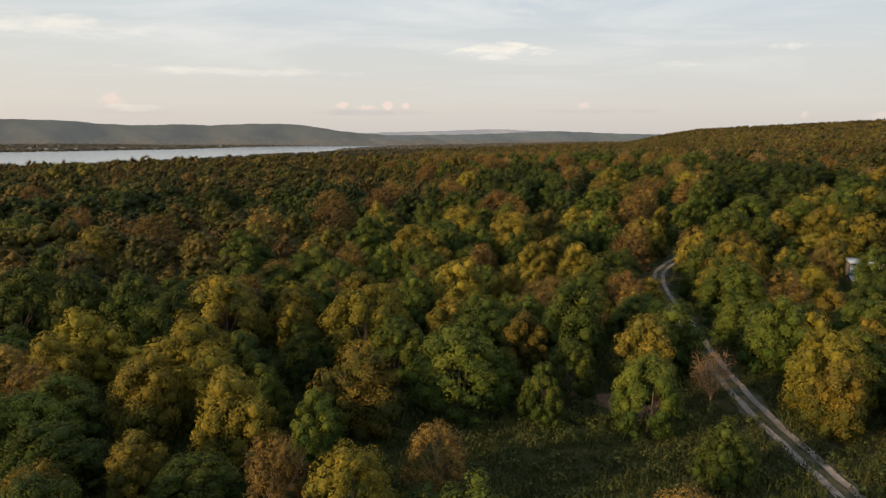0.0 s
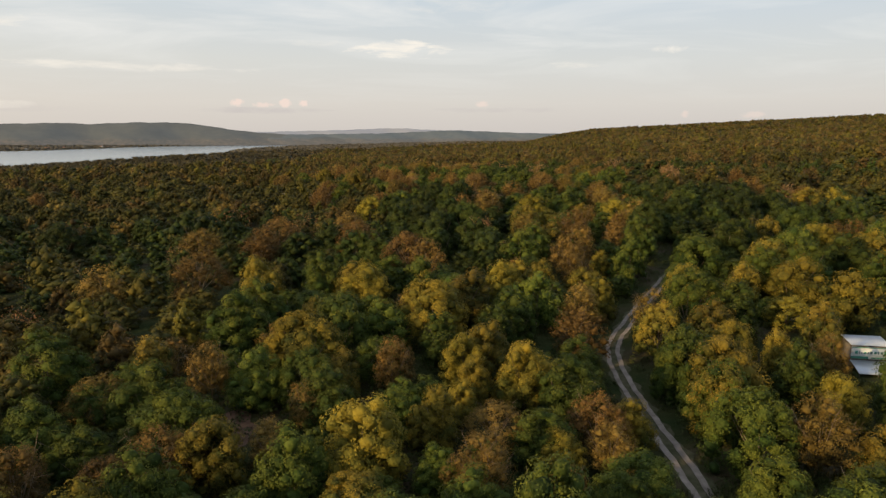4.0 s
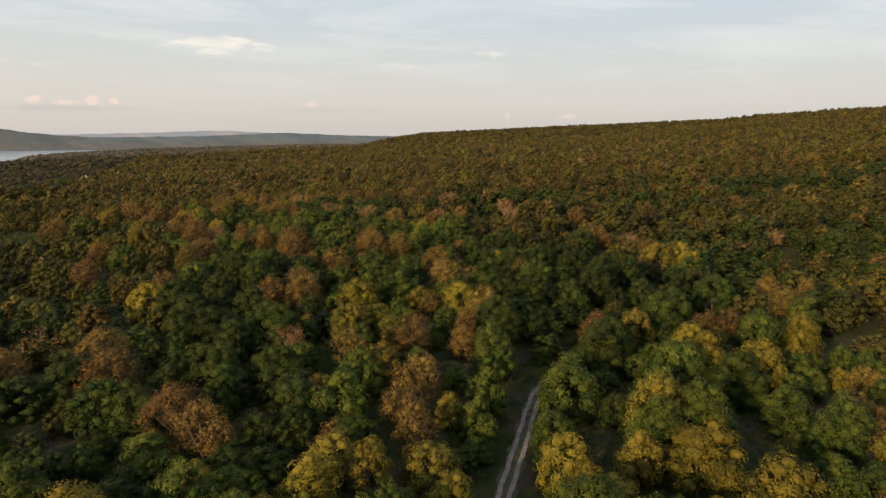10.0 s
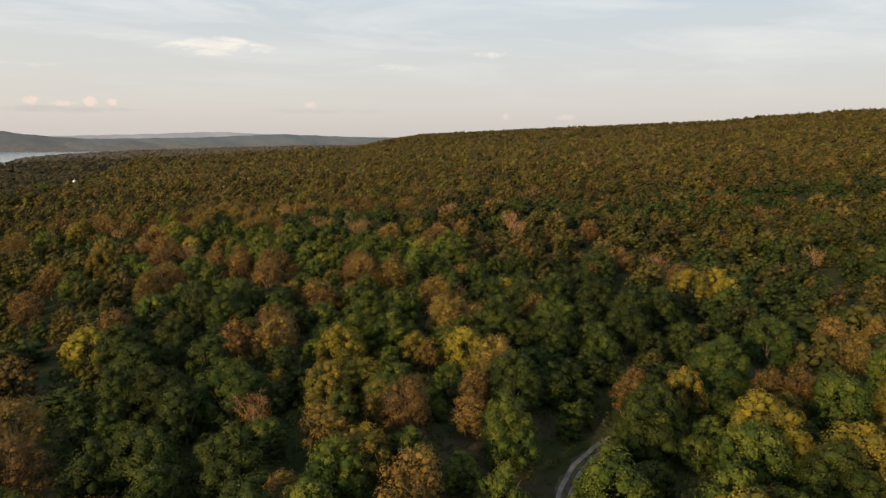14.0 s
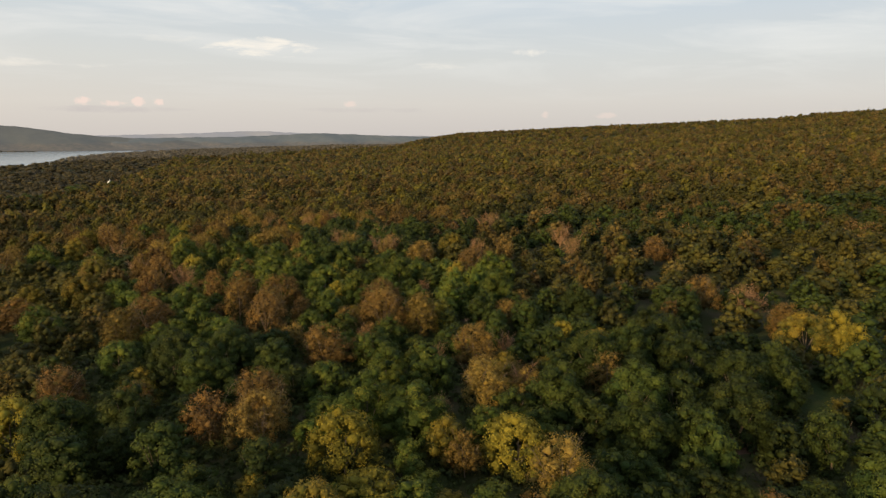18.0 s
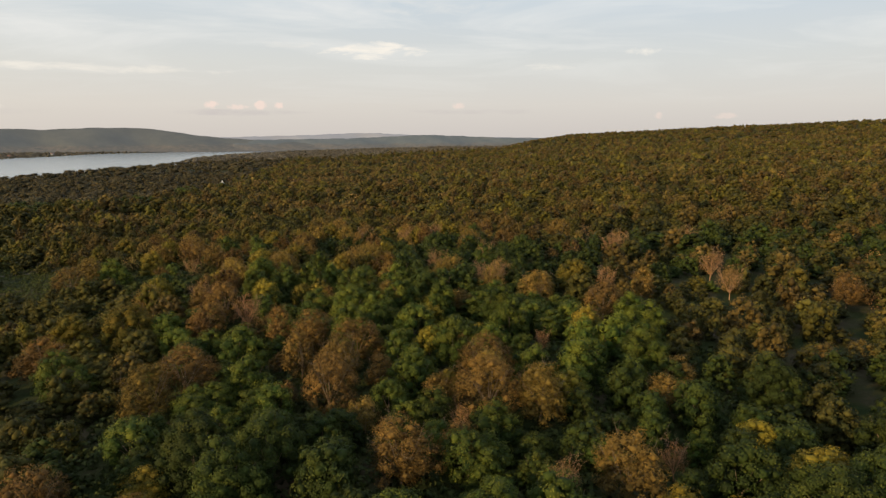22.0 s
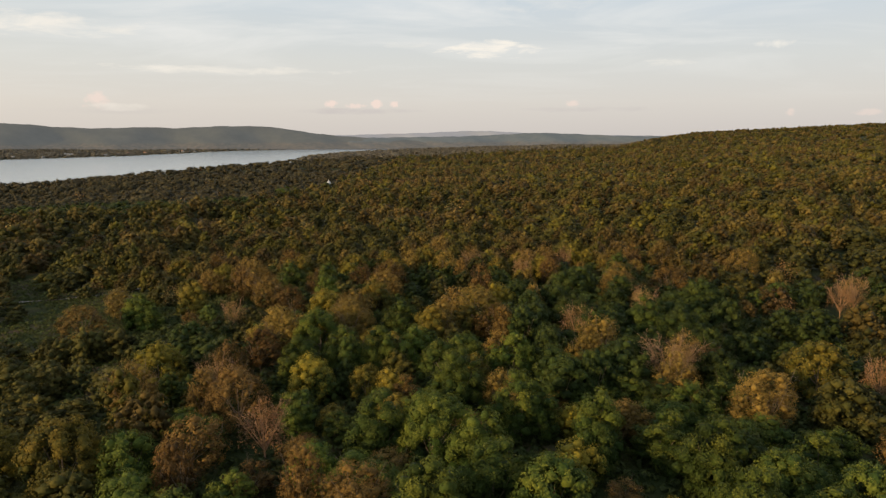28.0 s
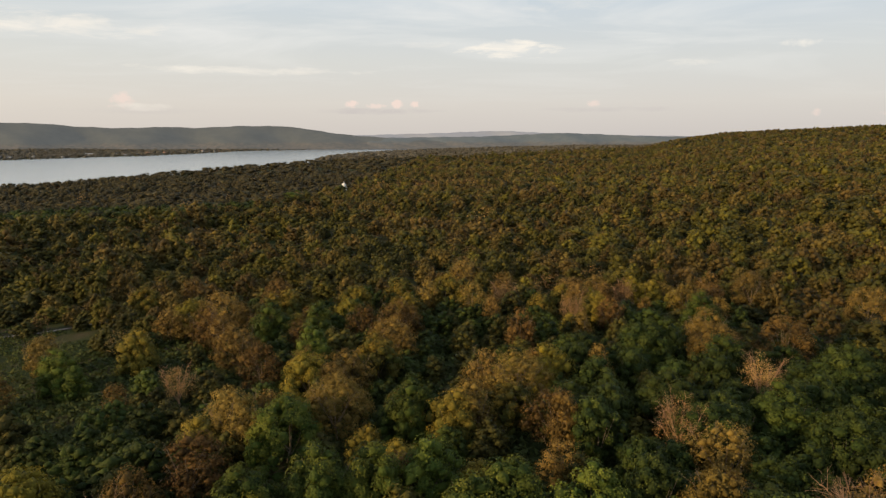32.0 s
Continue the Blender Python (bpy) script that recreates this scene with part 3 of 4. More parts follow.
            for _ in range(forks):
                w = r.uniform(0.3, 0.9)
                c0 = b0 * (1 - w) + b1 * w
                out.append(tube(c0, c0 + unit(r.normal(0, 0.7, 3) + unit(b1 - b0)) * wide * r.uniform(0.06, 0.12), radius * 0.07, radius * 0.03, 3))
    return join(trunk), join(out)


def part(name, arrays, material, parent, label=""):
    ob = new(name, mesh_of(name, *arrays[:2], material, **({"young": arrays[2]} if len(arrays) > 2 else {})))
    ob.parent = parent
    return tagged(ob, label)


LABELS = {"green": ("broad dark green fruit tree with a domed lumpy crown", "tree"),
          "yellow": ("bushy tree with yellow-green young leaves in the low sun", "tree"),
          "brown": ("dry-season tree with thin orange-brown leaves on pale limbs", "tree"),
          "pale": ("nearly leafless tree with a fan of pinkish dry twigs", "tree"),
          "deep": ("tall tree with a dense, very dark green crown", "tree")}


def tree_model(kind, detail, seed):
    """One tree, 8 m wide and 8 m high, to be copied: an Empty at its base with trunk, limbs and crown."""
    r = np.random.default_rng(seed)
    ob = new({"green": "green_tree", "yellow": "yellow_tree", "brown": "brown_tree", "pale": "dry_tree", "deep": "dark_tree"}[kind])
    tagged(ob, *LABELS[kind], {"green": "green trees of the grove", "yellow": "yellow-green trees of the grove", "brown": "brown dry-season trees", "pale": "dry leafless trees", "deep": "dark evergreen trees"}[kind])
    heads = 1 + seed % 4 if seed % 4 != 1 else 5
    if kind in ("green", "yellow", "deep"):
        tr, li = limbs(r, 6.4, 6.6, 1.6, 5)
        cr = crown(r, 8.6, 8.2, 0.2, (76, 54)[detail], (175, 92)[detail], (0.165, 0.225)[detail], 1, fill=0.60, heads=heads)
    elif kind == "brown":
        tr, li = limbs(r, 7.2, 7.6, 2.2, (9, 7)[detail], (6, 4)[detail], 1, 0.13)
        cr = crown(r, 8.6, 8.4, 1.2, (60, 46)[detail], (150, 86)[detail], (0.14, 0.185)[detail], 0, 0.28, fill=0.45, depth=1.45, heads=heads)
    else:
        tr, li = limbs(r, 8, 8, 2.0, (16, 11)[detail], (12, 9)[detail], (4, 3)[detail], 0.135)
        cr = crown(r, 8.0, 8.2, 2.4, 36, (100, 62)[detail], (0.13, 0.17)[detail], 0, 0.7, depth=1.05, heads=4)
    wood = DRY_BARK if kind == "pale" else GREY_BARK if kind == "brown" else BARK
    part("trunk", join([tr, li]), wood, ob)
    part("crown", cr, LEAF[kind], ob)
    return ob


MODELS = {(k, d): [] for k in LEAF for d in (0, 1)}
made = 0


def plant(kind, detail, x, y, wide, high, turn):
    """A tree of the kind at (x, y); the first of each model is the model itself."""
    global made
    stock = MODELS[kind, detail]
    want = 4 if kind in ("green", "yellow") else 3
    m = Matrix.LocRotScale((x, y, float(ground_height(x, y))), Euler((0, 0, turn)), None)
    if len(stock) < want:
        ob = tree_model(kind, detail, 100 + made)
        stock.append(ob)
        made += 1
        ob.matrix_basis = m
    else:
        ob = copy_thing(stock[int(rng.integers(want))], m)
    f = float(rng.uniform(0.86, 1.16))
    ob.scale = (wide / 8 * f, wide / 8 / f, high / 8)
    return ob


# places of trees that stand out: x, y, width, kind (0 green, 1 yellow, 2 brown, 3 dry)
KINDS = ("green", "yellow", "brown", "pale", "deep")
LANDMARKS = []
LANDMARKS += [
    (-5.6, 37.1, 5.3, 1), (-25.3, 38.1, 4.3, 1), (-10.4, 38.8, 5.4, 2), (-20.9, 42.3, 4.4, 1), (-0.5, 42.8, 4.3, 2), (20, 44, 4, 0), (-9.5, 47.2, 5, 0), (-15.9, 47.4, 6.7, 1),
    (-24, 51.9, 6.9, 1), (28.7, 52.2, 5.4, 1), (-7.3, 53.4, 7.6, 1), (17.3, 53.4, 5.4, 0), (-19.8, 53.8, 6.4, 1), (-15.2, 54.1, 4.6, 0), (8.7, 55.1, 4.3, 0), (33.8, 55.5, 7.1, 1),
    (1.3, 57.2, 7.5, 0), (25.4, 58.1, 5.3, 3), (-18.3, 58.4, 6.1, 0), (-36.1, 58.7, 6.1, 1), (5.3, 59.4, 4.2, 0), (-23.5, 59.9, 8.3, 1), (12.3, 61.2, 4.4, 0), (19.7, 62.8, 6.5, 1),
]
LANDMARKS += [
    (-13.6, 62.9, 5.5, 0), (-4.5, 64, 5.8, 0), (-36, 64.4, 7.6, 1), (37.9, 65.6, 5.6, 1), (26.4, 66.5, 6.4, 0), (44.5, 66.8, 4.3, 1), (32.9, 67.5, 7.4, 0), (-8, 68, 9.4, 1),
    (8.7, 68.1, 5.4, 1), (14, 70.8, 9.9, 0), (-29.5, 71, 7.5, 0), (4.1, 71.4, 7.1, 0), (-25, 73.5, 9.1, 1), (-17.7, 75.5, 6.8, 1), (-42.1, 76.1, 9.3, 0), (-35.6, 76.5, 9, 0),
    (-50.7, 78.2, 9, 0), (-14.6, 80.2, 7.2, 0), (42.6, 80.9, 7.1, 2), (-3.9, 82.7, 6.5, 0), (33, 83.1, 7.4, 0), (2.3, 85.7, 8.3, 1), (49.9, 87.3, 5.6, 1), (58.7, 88.6, 7.9, 0),
]
LANDMARKS += [
    (38.8, 90.6, 6.7, 1), (9.2, 91.9, 5.4, 1), (34.6, 91.9, 7.5, 0), (-55.5, 93.9, 10.5, 0), (24.3, 94.8, 7.5, 0), (50.6, 94.8, 6.3, 0), (42.4, 95.3, 9, 1), (57, 98, 5.7, 2),
    (-19.2, 99.3, 7.8, 0), (20.5, 99.6, 6.9, 1), (15.2, 101.3, 4.9, 1), (36.8, 102.6, 4.1, 0), (41, 102.9, 8.1, 0), (54.4, 103.6, 4.7, 1),
    (-3.5, 103.8, 5.7, 0), (77.1, 104.2, 6.5, 1), (0.1, 105.3, 5.1, 1), (-15, 108, 6, 2), (6.4, 105.8, 5.8, 2), (14.7, 106, 5.9, 1), (50.3, 106.8, 5.1, 1), (18.1, 108.6, 7.1, 1),
]
LANDMARKS += [
    (64.7, 108.9, 6.1, 1), (-33.2, 109.1, 9.9, 0), (-4.2, 110.7, 9.1, 1), (13.3, 113.3, 6.4, 0), (33.2, 115.2, 8.1, 2), (44.5, 115.6, 6.5, 1), (95.5, 116.5, 7.9, 1), (57, 117, 8, 0),
    (-62.9, 117.2, 10.2, 1), (74.9, 117.2, 9.3, 1), (6.5, 119.9, 7.6, 0), (0.2, 120.8, 9.2, 0), (52.4, 121.2, 10.1, 0), (12.9, 122.2, 10.9, 1), (25.3, 122.9, 7.3, 0), (44.9, 123, 7.5, 2),
    (-14.1, 123.5, 9.8, 0), (96.2, 125.7, 9.5, 0), (72.8, 126.2, 11.4, 1), (36.6, 127.7, 7.6, 2), (30.3, 128.2, 8.8, 0), (-3.8, 128.6, 5.1, 1), (58.6, 129.9, 4, 1), (66.4, 130.4, 7.2, 1),
]
LANDMARKS += [
    (-11.4, 131.3, 11.4, 0), (19.8, 131.4, 11.5, 1), (44, 132.7, 6.2, 1), (95, 132.7, 7.3, 1), (72.6, 134, 11.6, 1), (80.9, 134.5, 10.6, 1), (58.3, 134.6, 6.7, 1), (-59.5, 136.8, 12, 2),
    (-87.8, 137.9, 12, 0), (4.3, 139.1, 10.7, 1), (76.6, 139.1, 9, 1), (27.6, 141.8, 7.4, 1), (95.1, 142.7, 9.6, 0), (35.5, 143.5, 5.6, 1), (13.7, 143.8, 8.8, 0), (80.9, 144.3, 7.9, 1),
    (2.4, 145.9, 8, 1), (103.2, 146, 8.3, 1), (43.9, 147.9, 8.6, 2), (-14.3, 148.9, 10.4, 1), (-2.8, 149.3, 10.3, 0), (-40.7, 149.5, 8.9, 2), (90.5, 150.4, 9.2, 1), (53.7, 150.5, 6.3, 0),
]
LANDMARKS += [
    (97.4, 151.8, 10.2, 1), (122.2, 153.9, 10, 1), (-85.6, 154.6, 12, 2), (-25.3, 154.7, 12, 2), (51.2, 154.8, 4.9, 1), (64.8, 155, 9.1, 0), (71.5, 156.1, 8.8, 0), (43.8, 156.2, 7.1, 2),
    (58.8, 157.8, 6.8, 0), (116.6, 158.2, 8.9, 1), (16.7, 158.6, 8.9, 2), (100.6, 158.9, 7.6, 1), (35.8, 159.8, 8.8, 0), (82, 161.7, 10.8, 1), (49, 161.9, 8.9, 2), (29.8, 163.5, 9.1, 0),
    (135.3, 163.7, 8.2, 1), (115.8, 164.9, 7.3, 2), (13.5, 165, 12, 2), (112.3, 167.2, 6.1, 2), (86.4, 168.2, 9.5, 1), (40.7, 168.9, 8, 0), (65.7, 169, 10.7, 0), (136.7, 170.4, 8.4, 2),
]
LANDMARKS += [
    (98.3, 171.4, 6.9, 1), (7.7, 171.8, 8.2, 0), (21.6, 171.9, 8.1, 0), (28.9, 174.1, 10.9, 0), (108.8, 174.7, 10.5, 0), (3.1, 175.1, 8.5, 0), (42.6, 178.2, 8.7, 2), (54.3, 179.1, 9.6, 2),
    (19.8, 179.2, 9.6, 0), (143.8, 179.6, 9, 2), (13.6, 180.4, 8.8, 0), (155.6, 180.7, 6.4, 2), (129.4, 182.6, 12, 0), (73.7, 182.7, 9.9, 0), (66.7, 183.1, 6.5, 2), (-17.7, 183.2, 12, 2),
    (3.9, 185.4, 12, 2), (-31.6, 187, 12, 2), (113.4, 187.1, 8.1, 0), (-2.3, 189.5, 12, 0), (74.4, 190.1, 12, 2), (34.2, 190.3, 7.2, 3), (24.9, 191.6, 8.5, 0), (97.5, 191.8, 7.7, 0),
]
LANDMARKS += [
    (45.9, 192.7, 7.7, 1), (31.5, 195.3, 11, 0), (89.7, 196, 10.2, 0), (-14.9, 196.9, 12, 2), (107.6, 197.7, 12, 0), (1.9, 197.9, 12, 2), (72.8, 199.3, 7.4, 1), (66.2, 200.5, 5.3, 2),
    (21.9, 200.6, 11.4, 0), (100.9, 203.1, 8.4, 0), (-97.5, 203.5, 12, 0), (121.2, 203.7, 11.3, 0), (15.8, 204.3, 10.6, 0), (95.8, 205.6, 10.1, 0), (114.6, 205.8, 10.8, 0), (52, 207.1, 8.2, 1),
    (-69.6, 208, 12, 0), (84.2, 209.3, 10.8, 1), (128.7, 211.2, 8.2, 1), (63.1, 211.5, 11.7, 0), (29.3, 212.7, 8.7, 0), (97.3, 215.6, 7.3, 2), (82.9, 215.9, 5.6, 2), (17.9, 216, 8.8, 0),
]
LANDMARKS += [
    (76.1, 216.5, 12, 2), (57.4, 216.5, 10.6, 0), (114, 217.1, 12, 0), (-133.7, 217.6, 12, 2), (42, 217.8, 12, 2), (83.9, 220.1, 6.5, 3), (97.8, 221.7, 9.4, 1), (155.9, 221.9, 11.1, 1),
    (221.2, 222.1, 12, 1), (35.4, 222.6, 8.1, 2), (106.4, 223.4, 9.9, 0), (148.1, 223.5, 12, 1), (42.9, 225.1, 12, 2), (62.6, 225.4, 9.4, 0), (69.8, 226.2, 8.7, 0), (117.5, 227.5, 12, 0),
    (15.2, 227.8, 9.8, 0), (24.1, 227.9, 10.6, 0), (93.3, 229.5, 8.7, 0), (9, 231.4, 9.3, 1), (150.7, 231.5, 9.4, 2), (80.4, 231.9, 9.9, 2), (119.8, 235.2, 12, 0), (88.8, 236.6, 5.6, 3),
]
LANDMARKS += [
    (46.7, 240, 8.5, 0), (34.7, 240.7, 11.2, 0), (55.3, 242.3, 12, 2), (13.1, 242.9, 12, 2), (217.7, 243.3, 10.9, 3), (157.4, 246.5, 11, 3), (39.2, 247.5, 10.7, 0), (-36.5, 247.9, 12, 2),
    (99.1, 248.4, 7.6, 0), (139.1, 248.5, 11.9, 0), (29.9, 249.4, 10.3, 0), (159.7, 252.4, 10.5, 3), (113.7, 252.6, 9.6, 0), (147.3, 252.7, 10.9, 2), (65.1, 254, 4.8, 3), (77.2, 254.5, 10.3, 2),
    (70.1, 257.1, 11.2, 2), (92.1, 257.1, 7.9, 0), (71.5, 263.6, 9, 2), (47.1, 264.9, 10.5, 2), (80.2, 265.8, 7.7, 0), (87.7, 266, 8.8, 0), (60.5, 268, 8.2, 0), (100.9, 268.6, 9.6, 0),
]
LANDMARKS += [
    (73, 269.7, 11.6, 2), (-7.6, 270.4, 11.7, 2), (18.9, 270.8, 10.2, 2), (34.2, 272.4, 8, 0), (80.4, 272.6, 6.6, 1), (49, 275.1, 11.6, 2), (99.9, 278, 8.5, 0), (76.1, 278.3, 8.5, 0),
    (23.6, 278.4, 11.6, 2), (60.1, 279.1, 8.3, 0), (94.4, 280.1, 7.5, 0), (42.3, 280.2, 7.6, 2), (70.3, 280.8, 9.9, 0), (107.8, 282.1, 10.2, 0), (87.2, 282.2, 4.6, 3), (52.3, 285.8, 11.5, 2),
    (1.2, 286.2, 11.6, 0), (276.1, 286.8, 11.9, 1), (98, 287.3, 8.1, 1), (108.4, 289.8, 9.8, 0), (30.8, 290.1, 8.6, 0), (83.5, 291.6, 9.5, 1), (51.4, 296.1, 10.3, 0), (44, 297.2, 11.5, 2),
]
LANDMARKS += [
    (64.8, 297.5, 8.1, 1), (-5.8, 297.6, 11.6, 2), (58.9, 300.4, 11.4, 0), (36.9, 301.2, 6.8, 2), (108.7, 303, 11.4, 2), (84.3, 303.8, 9.8, 1), (22.5, 304.4, 6.5, 2), (173.8, 305.6, 11.6, 2),
    (57.8, 307.8, 9.7, 0), (6.4, 309.8, 11.3, 1), (13.9, 310.3, 7.1, 0), (72.9, 310.9, 11.2, 0), (21.6, 311.4, 9.2, 2), (52.8, 312.6, 10.4, 0), (-6.4, 314.3, 11.5, 1), (29.8, 315.1, 11.4, 3),
    (44.9, 315.6, 11.4, 0), (150.2, 318.1, 11.4, 3), (97.8, 318.8, 10.1, 2), (126.2, 319.3, 7, 2), (64.3, 319.3, 10.7, 0), (-123.9, 324.5, 12, 2), (23.4, 325, 11.3, 2), (120.7, 328, 7.2, 3),
]
LANDMARKS += [
    (55.9, 329.3, 11.3, 0), (-79.4, 330.8, 12, 0), (5.6, 332, 11.3, 2), (113.1, 332.1, 8.7, 1), (82.6, 338.2, 8, 0), (157.1, 338.3, 11.3, 3), (94.4, 339, 9, 2), (-219.3, 339.7, 12, 0),
    (78, 340.2, 7.2, 2), (53.3, 340.8, 7.7, 0), (65.7, 340.9, 8.5, 0), (29.5, 341.5, 9.6, 0), (17.6, 342, 6.8, 2), (72.8, 342.3, 7.3, 1), (4.6, 343.2, 9.2, 1), (57.5, 343.6, 8, 0),
    (90.5, 335, 13, 3), (36.8, 345.7, 11.2, 0), (42.5, 346.7, 9.4, 0), (72.6, 349.2, 6.1, 1), (48.6, 349.9, 8.4, 0), (20.3, 350.9, 9.1, 2), (83, 351.2, 9.1, 2), (99.1, 353.1, 9.9, 0),
]
LANDMARKS += [
    (80.6, 357.9, 9.7, 3), (70.2, 358.6, 9.3, 0), (29.2, 360.1, 10, 0), (95.3, 361, 11.2, 0), (65.7, 361.5, 6.6, 2), (21.2, 364.2, 11.2, 2), (81.8, 365.7, 10.2, 0), (54.7, 367.3, 8.9, 2),
    (34.8, 367.5, 11.2, 2), (45.7, 367.5, 10, 0), (142.6, 374.2, 11.2, 3), (61.5, 376.1, 11.1, 2), (112, 376.1, 11.1, 0), (99.4, 376.7, 11.1, 3), (148.1, 378.4, 11.2, 3), (67.1, 380.9, 10.2, 1),
    (6.6, 381, 7.3, 3), (57.1, 383.2, 8.1, 2), (34.4, 384.4, 8.3, 2), (76.2, 385, 6, 2), (-30.6, 385.4, 11.7, 2), (177.1, 386.1, 11.3, 3), (18.5, 386.8, 7.4, 2), (97.8, 390.4, 11.1, 2),
]
LANDMARKS += [
    (-20, 392.1, 11.5, 0), (85.9, 393.6, 11.1, 0), (111.4, 394.3, 11.1, 2), (11.2, 397, 11.2, 2), (25.1, 397.3, 10.5, 0), (-10.2, 401.7, 8.6, 1), (39.5, 402, 11.2, 2), (100.9, 403.9, 11.1, 2),
    (-31.1, 405, 11.7, 2), (65.1, 406.7, 6.9, 2), (-0.6, 413.7, 11.3, 2), (22.4, 415, 10.4, 0), (32.2, 415.3, 7.4, 2), (39.9, 415.5, 11.2, 2), (12.5, 415.7, 11.2, 0), (140, 416.4, 10.3, 2),
    (85.9, 418.2, 7.7, 2), (105.1, 418.3, 11.2, 0), (78.2, 423.1, 7.9, 3), (-2.1, 427.9, 11.3, 2), (124.7, 438.3, 11.2, 2), (93.7, 439.5, 8.8, 3), (-31.6, 453.6, 11.7, 1), (-22.6, 462.5, 11.6, 2),
]
LANDMARKS += [
    (54.4, 467.4, 11.2, 2),
]

MARKED = np.array(LANDMARKS, float).reshape(-1, 4)
MARKED[:, 2] = np.where(MARKED[:, 2] > 8.5, 8.5 + (MARKED[:, 2] - 8.5) * 0.35, MARKED[:, 2]) * np.where((MARKED[:, 3] == 3) & (MARKED[:, 2] < 12.5), 0.78, 1.0)
for row in MARKED:
    # crowns stand clear of the track
    away = row[:2] - tc
    near = int(np.argmin(np.hypot(*away.T)))
    gap = float(np.hypot(*away[near]))
    if gap < row[2] * 0.5 + 1.7:
        side = np.array([tg[near][1], -tg[near][0]])
        row[:2] = tc[near] + side * (1 if away[near] @ side > 0 else -1) * (row[2] * 0.5 + 1.7)


def axis_x(y):
    """The middle of the strip of forest in the foreground."""
    return np.interp(y, [40, 110, 200, 300, 400], [2, 27, 60, 62, 50])


def half_strip(y):
    return np.interp(y, [40, 60, 110, 150, 330, 350, 450], [50, 60, 54, 45, 45, 60, 70])


def strip(p, margin=0.0):
    """Whether places lie in the strip of single trees; past the hut it reaches farther to the right."""
    off = p[:, 0] - axis_x(p[:, 1])
    more = 42 * smooth(84, 96, p[:, 1]) * (1 - smooth(165, 185, p[:, 1]))
    return (off < half_strip(p[:, 1]) + more + margin) & (off > -half_strip(p[:, 1]) - margin)


def right_edge(y):
    return np.maximum(0.74 * y + 25, 10 + 1.65 * (y - 60))


def grid(spacing, x0, x1, y0, y1, jitter=0.42):
    gx, gy = np.meshgrid(np.arange(x0, x1, spacing), np.arange(y0, y1, spacing * 0.87))
    gx = gx + (np.arange(gx.shape[0]) % 2)[:, None] * spacing / 2
    p = np.stack([gx.ravel(), gy.ravel()], -1)
    return p + rng.uniform(-jitter, jitter, p.shape) * spacing


def free_of(p, marked, gap, road_gap):
    ok = np.ones(len(p), bool)
    for x, y, w, _ in marked:
        ok &= np.hypot(p[:, 0] - x, p[:, 1] - y) > w * 0.5 * gap + 1.6
    for c in tc[::3]:
        ok &= np.hypot(p[:, 0] - c[0], p[:, 1] - c[1]) > road_gap
    for x, y, rad in CLEARINGS:
        ok &= np.hypot(p[:, 0] - x, p[:, 1] - y) > rad
    return ok


CLEARINGS = [(68.0, 101.0, 7.0), (63, 94, 6.0), (59, 88, 5.0), (17, 58, 3.5), (10, 62, 3.0), (12, 47, 7.5), (20, 45, 6), (-24, 54, 8), (-21, 46, 6), (8, 38, 7), (18, 38, 7), (25, 40, 5), (24, 56, 4.5), (26.5, 51, 4.5), (104, 197, 4.5), (-12.5, 99.5, 5.5), (-20, 400, 16), (-36, 404, 15), (-52, 412, 13), (-8, 412, 9), (-26, 386, 11), (-48, 396, 14), (-3, 394, 9), (-62, 402, 12), (-14, 378, 9), (-42, 426, 12), (-62, 433, 10), (-80, 449, 9), (-96, 465, 9), (-88, 1124, 9), (-85, 1112, 9), (-81, 1098, 9), (-92, 835, 17), (-86, 862, 17), (-79, 885, 17), (-72, 905, 14)]


def mixture(x, y):
    """How likely each kind is at a place: green, yellow, brown, dry."""
    a, b = ripple(x, y, 75, 1.0), ripple(x, y, 140, 3.0)
    brown = np.clip(0.26 + 0.28 * b + 0.10 * (y > 260), 0.04, 0.6)
    yellow = np.clip(0.24 + 0.26 * a, 0.08, 0.5)
    pale = np.where(np.hypot(x - 40, y - 180) < 300, 0.025, 0.012)
    pale = np.where(np.hypot(x - 15, y - 1090) < 75, 0.5, pale)
    left = smooth(20, 60, axis_x(y) - x) * smooth(130, 190, y) * (y < 420)
    low = smooth(0, 60, y - np.interp(x, EDGE_X, EDGE_Y))
    right = smooth(15, 45, x - axis_x(y)) * smooth(165, 200, y) * (y < 430)
    yellow, brown = yellow * (1 - 0.7 * right), brown * (1 - 0.45 * right)
    brown, yellow = brown * (1 - 0.6 * left) + 0.12 * low, yellow * (1 - 0.75 * left) * (1 - 0.8 * low)
    green = np.clip(1 - brown - yellow - pale, 0.18, 1)
    s = green + brown + yellow + pale
    return np.stack([green, yellow, brown, pale], -1) / s[..., None]


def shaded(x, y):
    """The grove beside the strip, its greens darkened to stand for the shade there."""
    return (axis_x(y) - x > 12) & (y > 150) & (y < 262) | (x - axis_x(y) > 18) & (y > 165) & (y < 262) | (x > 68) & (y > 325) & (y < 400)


def pick(p, colour=1.0):
    m = mixture(p[:, 0], p[:, 1]) * [1.0, colour, colour, colour]
    c = np.cumsum(m / m.sum(-1, keepdims=True), -1)
    k = (rng.random(len(p))[:, None] > c).sum(-1).clip(0, 3)
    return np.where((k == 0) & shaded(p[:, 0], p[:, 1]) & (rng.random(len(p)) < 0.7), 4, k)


for x, y, w, k in MARKED:
    k = 0 if k == 1 and x > 62 and y > 84 and rng.random() < 0.45 else k
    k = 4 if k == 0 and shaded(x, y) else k
